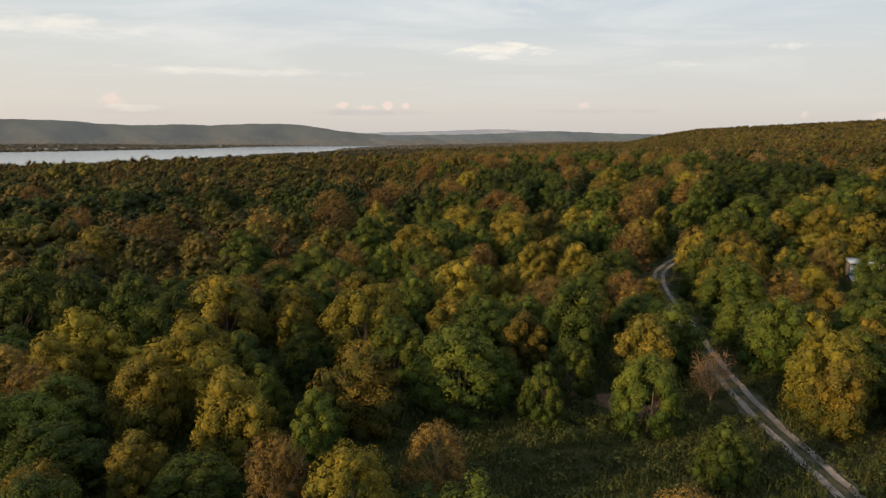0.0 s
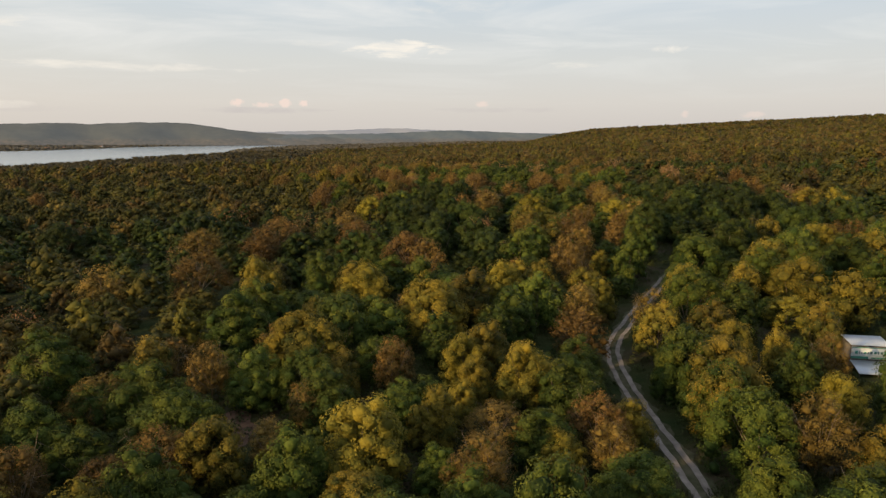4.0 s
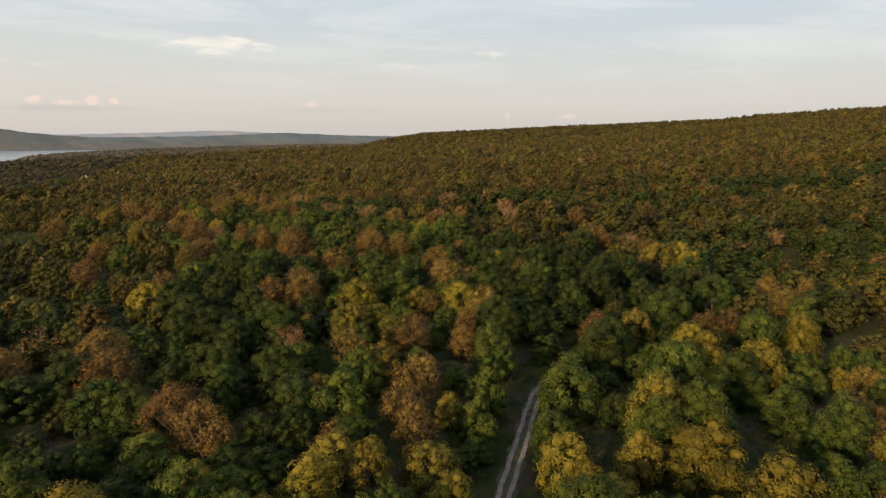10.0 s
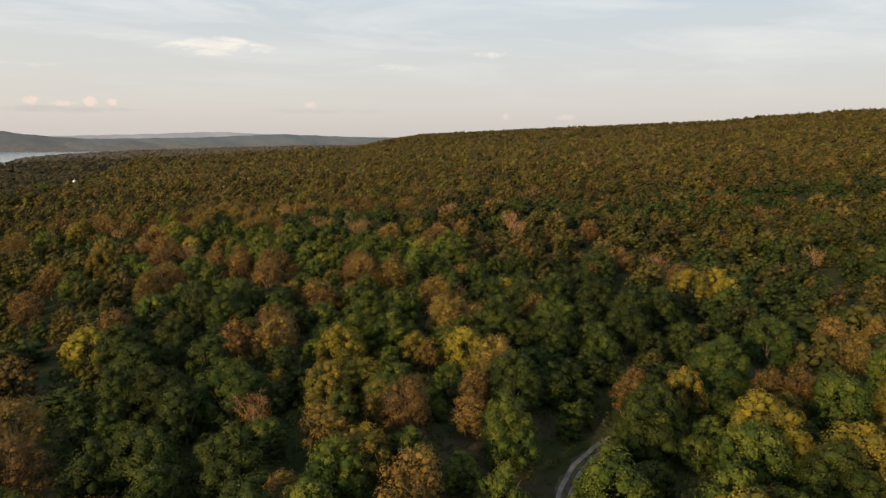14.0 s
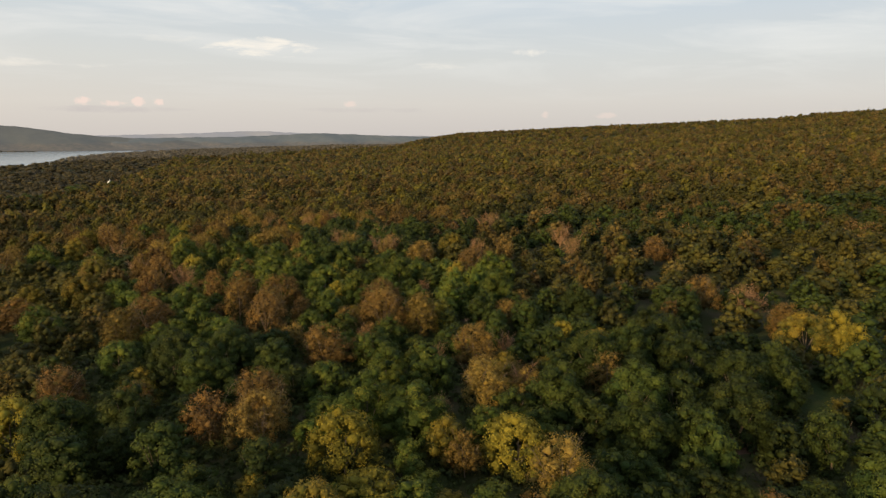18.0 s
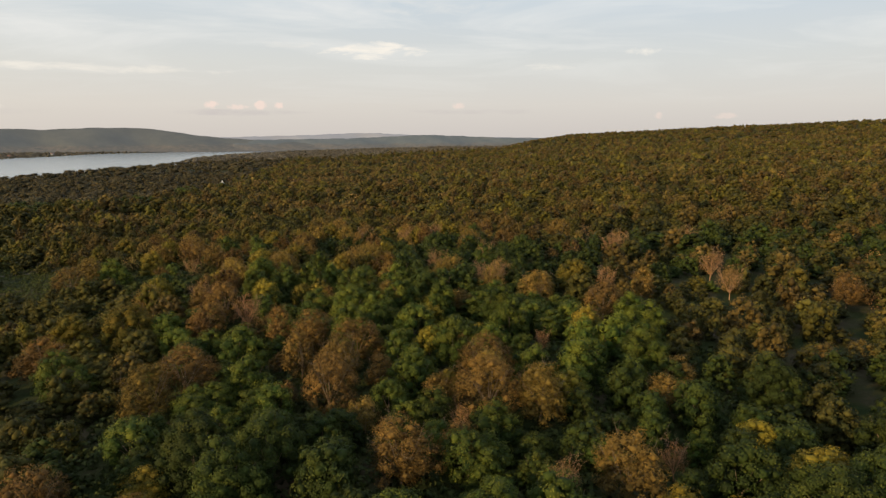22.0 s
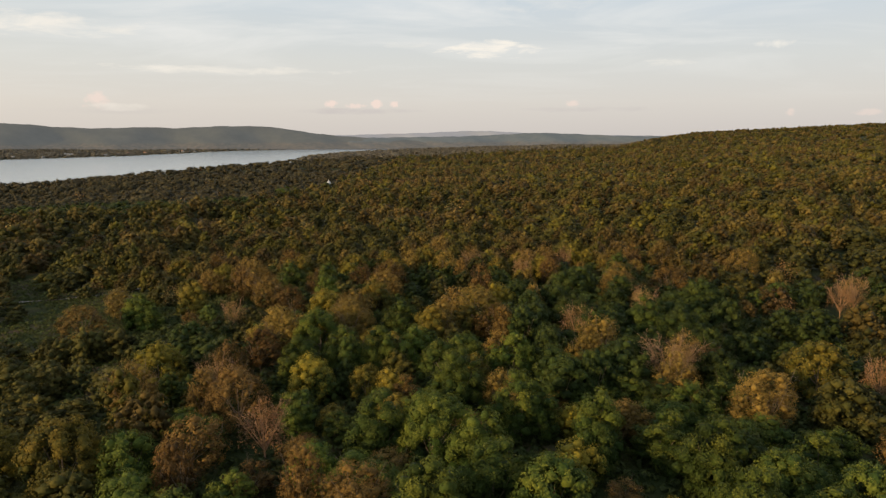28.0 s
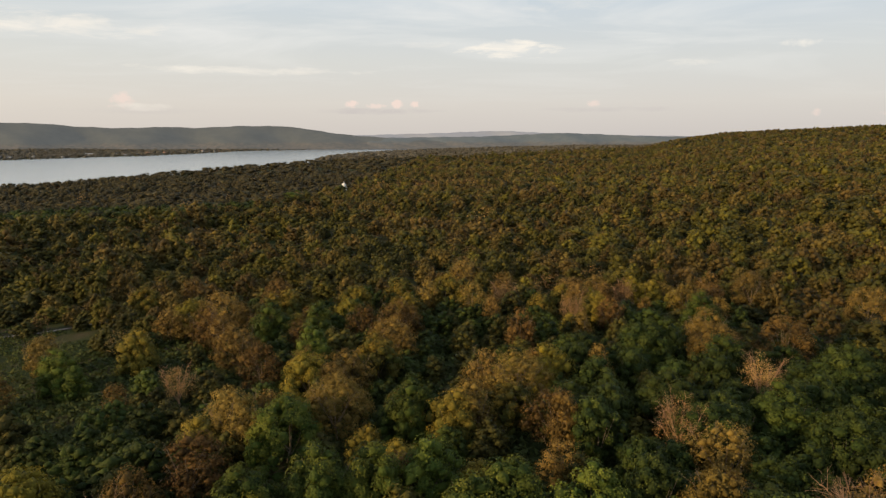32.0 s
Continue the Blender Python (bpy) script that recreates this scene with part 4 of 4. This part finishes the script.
    plant(KINDS[int(k)], 0 if y < 112 and x < 62 or w > 8.8 else 1, x, y, w, min(w * (1.04 if w < 7 else 0.94) + 1.0, 11.0) * (1.18 if y > 260 and k > 0 and w < 8 else 0.9 if w > 9.5 else 1.0), float(rng.uniform(0, 6.28)))

# foreground strip: single trees
p = grid(5.6, -95, 150, 29, 330)
p = p[strip(p) & (p[:, 0] < right_edge(p[:, 1])) & (p[:, 0] > -0.7 * p[:, 1] - 6)]
p = p[free_of(p, MARKED, 1.0, 4.3)]
# open ground round the hut
thin = (p[:, 0] > 44) & (p[:, 0] < 125) & (p[:, 1] > 82) & (p[:, 1] < 140)
p = p[~thin | (rng.random(len(p)) < 0.45)]
for (x, y), k in zip(p, pick(p, 0.3)):
    w = rng.uniform(4.4, 7.6) if k != 3 else rng.uniform(4, 5.5)
    plant(KINDS[k], 0 if y < 112 and abs(x) < 62 else 1, x, y, w, w * rng.uniform(0.68, 0.95) + 0.4, float(rng.uniform(0, 6.28)))
# beyond it: dry-season trees that rise out of a low dark growth
p = grid(5.6, -40, 135, 330, 450)
p = p[(np.abs(p[:, 0] - axis_x(p[:, 1])) < half_strip(p[:, 1])) & free_of(p, MARKED, 0.4, 4.6)]
kinds = pick(p, 0.2)
for (x, y), k in zip(p[kinds > 0], kinds[kinds > 0]):
    w = rng.uniform(5.0, 8.6)
    plant(KINDS[k], 1, x, y, w, w * rng.uniform(0.8, 1.2) + 0.4, float(rng.uniform(0, 6.28)))
LOW_GROWTH = p[kinds == 0]


# low growth between the trees
def undergrowth(p, size, name, label, material, sprays=22, seed=5, leaf=0.6, blades=0):
    r = np.random.default_rng(seed)
    n = len(p)
    z = ground_height(p[:, 0], p[:, 1])
    s = size * r.uniform(0.6, 1.4, n)
    d = unit(r.normal(0, 1, (n, sprays, 3)) + [0, 0, 0.7])
    d[..., 2] = np.abs(d[..., 2])
    c = np.stack([p[:, 0], p[:, 1], z], -1)[:, None] + d * s[:, None, None] * [1.0, 1.0, 0.85]
    v, f = cards(c.reshape(-1, 3), d.reshape(-1, 3), np.repeat(s * leaf, sprays), r)
    if blades:
        root = np.repeat(np.stack([p[:, 0], p[:, 1], z - 0.05], -1), blades, 0) + r.normal(0, size * 0.5, (n * blades, 3)) * [1, 1, 0]
        tip = root + unit(r.normal(0, 0.4, (n * blades, 3)) + [0, 0, 1]) * np.repeat(s, blades)[:, None] * r.uniform(0.6, 1.35, (n * blades, 1))
        edge = unit(r.normal(0, 1, (n * blades, 3)) * [1, 1, 0]) * 0.045
        v, f = join([(v, f), (np.stack([root - edge, root + edge, tip], 1).reshape(-1, 3), np.arange(n * blades * 3).reshape(-1, 3))])
    tagged(new(name, mesh_of(name, v, f, material)), label, "undergrowth", kind="stuff")


q = grid(2.1, -100, 150, 32, 450, 0.5)
q = q[(np.abs(q[:, 0] - axis_x(q[:, 1])) < half_strip(q[:, 1]) + 14) & (q[:, 0] > -0.75 * q[:, 1] - 12)]
ok = np.ones(len(q), bool)
for c in tc[::2]:
    ok &= np.hypot(q[:, 0] - c[0], q[:, 1] - c[1]) > 2.4
for x, y, rad in ((67, 99, 4.4), (17.5, 59, 3.6), (11, 62.5, 3.0)):
    ok &= np.hypot(q[:, 0] - x, q[:, 1] - y) > rad
q = q[ok]
undergrowth(q[q[:, 1] > 190], 0.95, "undergrowth", "tangled dark green shrubs and grass between the trees", GRASS["shrub"])
undergrowth(q[(q[:, 1] > 78) & (q[:, 1] <= 190)], 0.8, "shrub_layer", "low dark green shrubs and weeds under the trees", GRASS["shrub"], 46, 6, 0.28)
y_ = grid(0.8, 56, 80, 88, 112, 0.5)
y_ = y_[(np.hypot(y_[:, 0] - 67, y_[:, 1] - 99) > 3.6) & (np.hypot(y_[:, 0] - 67, y_[:, 1] - 99) < 11)]
undergrowth(y_, 0.38, "yard_grass", "short dark grass and weeds in the yard of the hut", GRASS["weed"], 14, 12, 0.3, 14)
m = grid(1.8, -110, 8, 366, 476, 0.5)
m = m[(np.hypot((m[:, 0] + 33) / 40, (m[:, 1] - 403) / 32) < 1) | (np.abs((m[:, 1] - 440) - (-m[:, 0] - 62) * 0.7) < 13) & (m[:, 0] < -50)]
undergrowth(m, 0.8, "meadow_grass", "rough dark green grass and weeds of an overgrown meadow", GRASS["meadow"], 16, 9, 0.5)
q = grid(1.35, -62, 62, 34, 80, 0.5)
ok = (q[:, 0] > -0.75 * q[:, 1] - 10) & (q[:, 0] < 0.8 * q[:, 1] + 12)
for c in tc[:90:2]:
    ok &= np.hypot(q[:, 0] - c[0], q[:, 1] - c[1]) > 1.25
for x, y, rad in ((17.5, 59, 3.6), (11, 62.5, 3.0)):
    ok &= np.hypot(q[:, 0] - x, q[:, 1] - y) > rad
undergrowth(q[ok], 0.85, "low_shrubs", "low dark green shrubs and weeds beside the track", GRASS["weed"], 48, 8, 0.19, 40)


def canopy(name, label, p, kinds, wide, spec):
    """Joined forest: at each place one of a few tree tops, with its own size and turn; one object for each kind."""
    shapes = []
    lobes, per, leaf = spec
    for s in range(9):
        r = np.random.default_rng(50 + s)
        heads = (1, 3, 4, 1, 3, 5, 1, 4, 2)[s] if lobes > 10 else (1, 2, 1, 3, 1, 2, 1, 1, 3)[s] if lobes > 5 else 1
        full = crown(r, 1.0, 1.0, 0.02, lobes, per, leaf, 0, heads=heads)
        airy = crown(r, 1.0, 1.0, 0.08, lobes, per, leaf * 0.9, 0, 0.25, fill=0.62, heads=heads)
        thin = crown(r, 1.0, 1.0, 0.15, lobes, max(per // 2, 6), leaf * 0.75, 0, 0.75)
        shapes.append((full, full, airy, thin, full, full, full))
    low = (p[:, 1] > np.interp(p[:, 0], EDGE_X, EDGE_Y)) & (kinds < 3) & (p[:, 1] > 460)
    beyond = p[:, 1] - np.interp(p[:, 0], EDGE_X, EDGE_Y)
    # just past the edge: dark evergreens, the shadow band put into their green
    kinds = np.where(low, np.where((beyond < 190) & (p[:, 0] < -30) & (rng.random(len(p)) < 0.8), 4, 6), kinds)
    # distant trees and those across the river take the colours with haze mixed in
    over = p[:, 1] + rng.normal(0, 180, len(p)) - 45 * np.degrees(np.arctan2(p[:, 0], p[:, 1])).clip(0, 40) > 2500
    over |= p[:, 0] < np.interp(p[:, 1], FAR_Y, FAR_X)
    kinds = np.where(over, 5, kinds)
    # broader, fewer crowns on the low river plain; stands of larger and smaller trees elsewhere
    wide = wide * (1 + 0.30 * ripple(p[:, 0], p[:, 1], 64, 5.0) * (name in ("forest_middle", "forest_far", "forest_hill")))
    keep = rng.random(len(p)) < np.where(kinds == 6, 0.75, 0.93)
    p, wide, kinds = p[keep], np.where(kinds == 6, wide * 1.3, np.where(low, wide * 1.25, wide))[keep], kinds[keep]
    for k, kind in enumerate((*KINDS, "shore", "plain")):
        q, w = p[kinds == k], wide[kinds == k]
        if not len(q):
            continue
        z = ground_height(q[:, 0], q[:, 1])
        which = rng.integers(0, 9, len(q))
        sx = rng.uniform(0.8, 1.25, len(q))[:, None]
        turn = rng.uniform(0, 6.28, len(q))
        tall = rng.uniform(0.55, 1.02, len(q)) if k in (0, 4, 5, 6) else rng.uniform(0.7, 1.25, len(q))
        tone = rng.random(len(q))
        pieces, young, tones = [], [], []
        for s, (v, f, age_sun) in enumerate(sh[k] for sh in shapes):
            i = np.where(which == s)[0]
            if not len(i):
                continue
            c, d = np.cos(turn[i])[:, None], np.sin(turn[i])[:, None]
            i_sx = sx[i]
            vx = (v[None, :, 0] * i_sx * c - v[None, :, 1] / i_sx * d) * w[i][:, None] + q[i, 0][:, None]
            vy = (v[None, :, 0] * i_sx * d + v[None, :, 1] / i_sx * c) * w[i][:, None] + q[i, 1][:, None]
            vz = v[None, :, 2] * (np.minimum(w[i] * 0.95 + 0.8, 11.5) * tall[i])[:, None] + z[i][:, None] - 0.2
            pieces.append((np.stack([vx, vy, vz], -1).reshape(-1, 3), (f[None] + (np.arange(len(i)) * len(v))[:, None, None]).reshape(-1, 3)))
            young.append(np.tile(age_sun, len(i)))
            tones.append(np.repeat(tone[i], len(v)))
        v, f = join(pieces)
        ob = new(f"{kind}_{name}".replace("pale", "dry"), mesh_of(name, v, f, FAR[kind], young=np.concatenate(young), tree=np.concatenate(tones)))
        tagged(ob, f"{label}, {('dark green', 'yellow-green', 'orange-brown', 'pale dry', 'deep shaded green', 'haze-paled olive grey', 'dull brown and olive')[k]} crowns", "forest", kind="stuff")


def sizes(n, small, large):
    """Many small crowns and a few large ones."""
    return small + (large - small) * rng.beta(1.2, 2.3, n)


def in_view(p, left=45):
    return (p[:, 0] > -0.74 * np.maximum(p[:, 1], -20) - left) & (p[:, 0] < right_edge(p[:, 1]) + 15)


def off_path(p):
    """How far a place lies from the middle and from the end of the flight."""
    return np.minimum(np.hypot(p[:, 0] - 40, p[:, 1] - 180), np.hypot(p[:, 0] - 55, p[:, 1] - 300))


def on_land(p, margin=12):
    bed = np.minimum(p[:, 0] - np.interp(p[:, 1], FAR_Y, FAR_X), np.interp(p[:, 1], NEAR_Y, NEAR_X) - p[:, 0])
    return bed < -margin


# middle distance
p = grid(7.0, -420, 620, 5, 590, 0.5)
p = p[in_view(p) & ~(strip(p, 1.5) & (p[:, 1] < 451) & (p[:, 1] > 33)) & ((p[:, 1] > 41) | (np.abs(p[:, 0]) > 54)) & (off_path(p) < 280) & free_of(p, MARKED, 0.9, 3.6)]
beside = np.abs(p[:, 0] - axis_x(p[:, 1])) - half_strip(p[:, 1]) < 45
beside &= p[:, 1] < 535
a, b = p[beside], p[~beside]
canopy("forest_beside", "dense mixed forest beside the grove", a, pick(a, 0.55), sizes(len(a), 5.0, 10.0), (34, 28, 0.041))
canopy("forest_middle", "dense mixed forest in the middle distance", b, pick(b, 0.6), sizes(len(b), 4.8, 11.5), (20, 18, 0.058))
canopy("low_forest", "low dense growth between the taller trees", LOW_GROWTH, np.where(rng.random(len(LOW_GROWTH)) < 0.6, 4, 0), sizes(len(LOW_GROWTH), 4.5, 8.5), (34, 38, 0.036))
# farther off
p = grid(9.2, -700, 1300, 200, 1150, 0.55)
d = off_path(p)
p = p[in_view(p) & (d >= 278) & (d < 640) & on_land(p) & free_of(p, MARKED, 0.9, 3.6)]
canopy("forest_far", "dense mixed forest on the slope beyond", p, pick(p, 0.85), sizes(len(p), 5.5, 14.5), (12, 13, 0.088))
# the hill and the river plain
p = np.concatenate([grid(12.5, -900, 1900, 400, 1500, 0.6), grid(28.0, -2500, 2900, 1490, 4250, 0.6)])
d = np.hypot(p[:, 0] - 40, p[:, 1] - 180)
p = p[in_view(p) & (d >= 636) & on_land(p)]
d = np.hypot(p[:, 0] - 40, p[:, 1] - 180)
canopy("forest_hill", "forest clothing the far hillside and the river plain", p, pick(p, 0.85), np.where(p[:, 1] < 1492, sizes(len(p), 6.5, 17.0), sizes(len(p), 12, 28)), (5, 7, 0.15))


# ---- the hut by the track ----
ROOF = plain_material("zinc_roof", (0.45, 0.47, 0.50), (0.54, 0.56, 0.59), 0.9, 0.45, 0.5, 0.1, 0.3)
PLANK = plain_material("weathered_boards", (0.09, 0.075, 0.06), (0.19, 0.16, 0.13), 2.0, 0.9, 0.1, 0.4)
BANNER = plain_material("banner_white", (0.60, 0.62, 0.60), (0.76, 0.77, 0.75), 1.4, 0.6, 0.3)
BANNER_GREEN = plain_material("banner_green", (0.05, 0.22, 0.15), (0.08, 0.30, 0.21), 1.5, 0.6, 0.3)
BANNER_DARK = plain_material("banner_dark", (0.04, 0.10, 0.10), (0.07, 0.15, 0.14), 1.5, 0.6, 0.3)


def box(u0, u1, v0, v1, z0, z1):
    v = np.array([(a, b, c) for a in (u0, u1) for b in (v0, v1) for c in (z0, z1)], float)
    return v, np.array([(0, 1, 3, 2), (4, 6, 7, 5), (0, 4, 5, 1), (2, 3, 7, 6), (0, 2, 6, 4), (1, 5, 7, 3)])


def corrugated(u0, u1, v0, v1, z0, z1, pitch=0.22, deep=0.035):
    """A ribbed roof sheet, z0 at v0 and z1 at v1, with a real thickness."""
    u = np.linspace(u0, u1, int((u1 - u0) / pitch * 4) + 1)
    w = np.sin((u - u0) / pitch * 2 * math.pi) * deep
    rows = [np.stack([u, np.full_like(u, b), c + w + d], -1) for b, c, d in ((v0, z0, 0), (v1, z1, 0), (v1, z1, -0.05), (v0, z0, -0.05))]
    v = np.concatenate(rows)
    n = len(u)
    i = np.arange(n - 1)
    return v, np.concatenate([np.stack([i + a * n, i + 1 + a * n, i + 1 + b * n, i + b * n], -1) for a, b in ((0, 1), (1, 2), (2, 3), (3, 0))])


def hut():
    ob = tagged(new("hut"), "small boarded hut with pale zinc roofs and a white banner", "hut")
    x, y = 67.0, 104.1
    g = float(ground_height(x, y))
    ob.matrix_basis = Matrix.Translation((x, y, g)) @ pose(0, 0, 0, 0, 0, -18)
    top = 5.6 - g
    part("wall", box(-2.15, 2.15, 1.35, 1.45, -0.3, top - 0.25), PLANK, ob, "weathered back wall of boards")
    part("wall", box(-2.25, -2.15, -1.4, 1.45, -0.3, top - 0.3), PLANK, ob)
    part("wall", box(2.15, 2.25, -1.4, 1.45, -0.3, top - 0.3), PLANK, ob)
    part("wall", box(-2.15, 2.15, -1.4, -1.3, -0.3, top - 0.35), PLANK, ob)
    part("roof", corrugated(-2.35, 2.35, -1.7, 1.7, top - 0.15, top + 0.2), ROOF, ob, "pale blue-grey zinc roof sheet")
    ban = part("banner", box(-2.2, 2.2, -1.46, -1.41, top - 2.0, top - 0.45), BANNER, ob, "white banner with unreadable writing on green")
    part("stripe", box(-2.2, -0.2, -1.475, -1.462, top - 1.98, top - 1.68), BANNER_GREEN, ban)
    part("stripe", box(0.2, 2.1, -1.475, -1.462, top - 1.92, top - 1.76), BANNER_GREEN, ban)
    part("stripe", box(-2.2, 2.2, -1.475, -1.462, top - 0.58, top - 0.47), BANNER_GREEN, ban)
    for k, (a, b, c, d) in enumerate(((-1.75, 0.32, -1.35, -0.95), (-1.3, 0.12, -1.35, -0.92), (-1.05, 0.14, -1.35, -1.1), (-0.75, 0.3, -1.32, -1.08), (-0.3, 0.12, -1.35, -1.0),
                                      (0.0, 0.3, -1.32, -0.98), (0.45, 0.3, -1.3, -1.02), (0.9, 0.14, -1.35, -0.95), (1.2, 0.3, -1.32, -1.0), (1.6, 0.25, -1.35, -0.98))):
        part("bar", box(a, a + b, -1.475, -1.462, top + c, top + d), BANNER_DARK if k % 3 else BANNER_GREEN, ban)
    part("porch_roof", corrugated(-2.3, 2.35, -4.5, -1.55, top - 2.95, top - 2.15), ROOF, ob, "pale zinc lean-to roof over the porch")
    for a in (-2.2, 0.0, 2.2):
        part("post", tube((a, -4.25, -0.3), (a, -4.25, top - 3.0), 0.06, 0.055, 6), PLANK, ob)
    part("porch_beam", box(-2.3, 2.3, -4.33, -4.23, top - 3.10, top - 2.97), PLANK, ob)
    part("side_shelter", corrugated(2.35, 4.2, -2.6, 0.2, top - 3.0, top - 2.5), PLANK, ob, "dark rusted sheet over the side yard")
    part("post", tube((4.0, -2.4, -0.3), (4.0, -2.4, top - 3.0), 0.05, 0.05, 6), PLANK, ob)
    part("post", tube((4.0, 0.0, -0.3), (4.0, 0.0, top - 2.6), 0.05, 0.05, 6), PLANK, ob)


hut()


def house(x, y, turn, wide, deep, wall, ridge, wall_mat, roof_mat, label, name="house"):
    """A small house: four walls, a gabled roof in two slopes."""
    ob = tagged(new(name), label, "house")
    ob.matrix_basis = Matrix.Translation((x, y, float(ground_height(x, y)))) @ pose(0, 0, 0, 0, 0, turn)
    w, d = wide / 2, deep / 2
    v = np.array([(-w, -d, -0.5), (w, -d, -0.5), (w, d, -0.5), (-w, d, -0.5), (-w, -d, wall), (w, -d, wall), (w, d, wall), (-w, d, wall), (-w, 0, ridge), (w, 0, ridge)], float)
    f = np.array([(0, 1, 5, 4), (2, 3, 7, 6), (1, 2, 6, 5), (3, 0, 4, 7), (5, 6, 9, 9), (7, 4, 8, 8)])
    tri = np.concatenate([f[:4][:, [0, 1, 2]], f[:4][:, [0, 2, 3]], f[4:][:, :3]])
    part("wall", (v, tri), wall_mat, ob)
    for s in (-1, 1):
        e = wall - (ridge - wall) * 0.6 / d
        part("roof", (np.array([(-w - 0.5, s * (d + 0.6), e), (w + 0.5, s * (d + 0.6), e), (w + 0.5, 0, ridge), (-w - 0.5, 0, ridge), (-w - 0.5, s * (d + 0.6), e + 0.15), (w + 0.5, s * (d + 0.6), e + 0.15), (w + 0.5, 0, ridge + 0.15), (-w - 0.5, 0, ridge + 0.15)], float),
                      np.array([(0, 1, 2, 3), (4, 7, 6, 5), (0, 4, 5, 1), (1, 5, 6, 2), (2, 6, 7, 3), (3, 7, 4, 0)])), roof_mat, ob)
    part("door", box(-0.45, 0.45, -d - 0.03, -d + 0.02, -0.1, 2.05), PLANK, ob)
    return ob


OLDWALL = plain_material("old_plaster", (0.20, 0.195, 0.185), (0.34, 0.33, 0.31), 0.3, 0.8, 0.2)
WHITEWASH = plain_material("whitewash", (0.60, 0.58, 0.55), (0.78, 0.76, 0.72), 0.3, 0.8, 0.2)
DARK_ROOF = plain_material("slate_blue_sheet", (0.07, 0.08, 0.10), (0.13, 0.14, 0.17), 0.6, 0.7, 0.3)
RED_ROOF = plain_material("clay_tile", (0.20, 0.11, 0.08), (0.32, 0.18, 0.13), 0.5, 0.9, 0.1)
house(-76, 131, 12, 7, 6, 2.6, 4.6, PLANK, DARK_ROOF, "low house with a dark blue-grey sheet roof among green trees")
house(-23.5, 316, 30, 2.6, 2.4, 3.3, 4.3, PLANK, OLDWALL, "small shelter with a pale grey roof in the forest", "forest_shelter")
far_rng = np.random.default_rng(11)
for x, y, a in ((-97, 838, 20), (-90, 866, 10), (-84, 893, 30), (-80, 915, 5)):
    house(x, y, a, 14, 8, 4.5, 7.0, OLDWALL, DARK_ROOF, "low grey-roofed building at the foot of the slope", "roadside_house")
for k in range(34):
    yy = far_rng.uniform(2420, 3900)
    back = far_rng.uniform(45, 150) if k % 3 else far_rng.uniform(200, 380)
    xx = float(np.interp(yy, FAR_Y, FAR_X)) - back
    if xx < -2100:
        continue
    house(xx, yy, float(far_rng.uniform(-40, 40)), far_rng.uniform(9, 18), far_rng.uniform(7, 10), far_rng.uniform(3.5, 6), far_rng.uniform(6, 9), OLDWALL, (ROOF, RED_ROOF, OLDWALL)[k % 3],
          "far pale building near the opposite river bank", "riverside_house")


def shrine():
    """A white domed shrine with a tapering spire, out on the river plain."""
    ob = tagged(new("shrine"), "white domed shrine standing among dark trees on the river plain", "shrine")
    x, y = -88.0, 1136.0
    ob.matrix_basis = Matrix.Translation((x, y, float(ground_height(x, y))))
    ob.scale = (0.72, 0.72, 0.86)
    t = np.arange(16) * 2 * math.pi / 16

    def turned(profile):
        v = np.concatenate([np.stack([np.cos(t) * a, np.sin(t) * a, np.full(16, b)], -1) for a, b in profile])
        i, j = np.arange(16), (np.arange(16) + 1) % 16
        return v, np.concatenate([np.stack([i + k * 16, j + k * 16, j + k * 16 + 16, i + k * 16 + 16], -1) for k in range(len(profile) - 1)])
    part("base", turned([(5.4, -0.5), (5.4, 3.0), (4.8, 3.1), (4.8, 7.2), (0.1, 7.25)]), WHITEWASH, ob)
    part("dome", turned([(4.3, 7.2), (4.5, 9.0), (4.2, 10.8), (3.3, 12.4), (1.9, 13.6), (0.6, 14.2)]), WHITEWASH, ob)
    part("spire", turned([(0.7, 14.1), (0.5, 15.2), (0.2, 16.6), (0.03, 17.8)]), WHITEWASH, ob)


shrine()


# forest round about, behind and beside the way
p = grid(9.0, -330, 480, -190, 330, 0.5)
p = p[~in_view(p) & (np.hypot(p[:, 0] - 20, p[:, 1] - 90) < 290) & free_of(p, MARKED[:0], 1.0, 5.0) & ~((np.abs(p[:, 0]) < 30) & (np.abs(p[:, 1]) < 34))]
canopy("forest_around", "forest round about the flight", p, pick(p), sizes(len(p), 6.0, 12.0), (4, 12, 0.15))
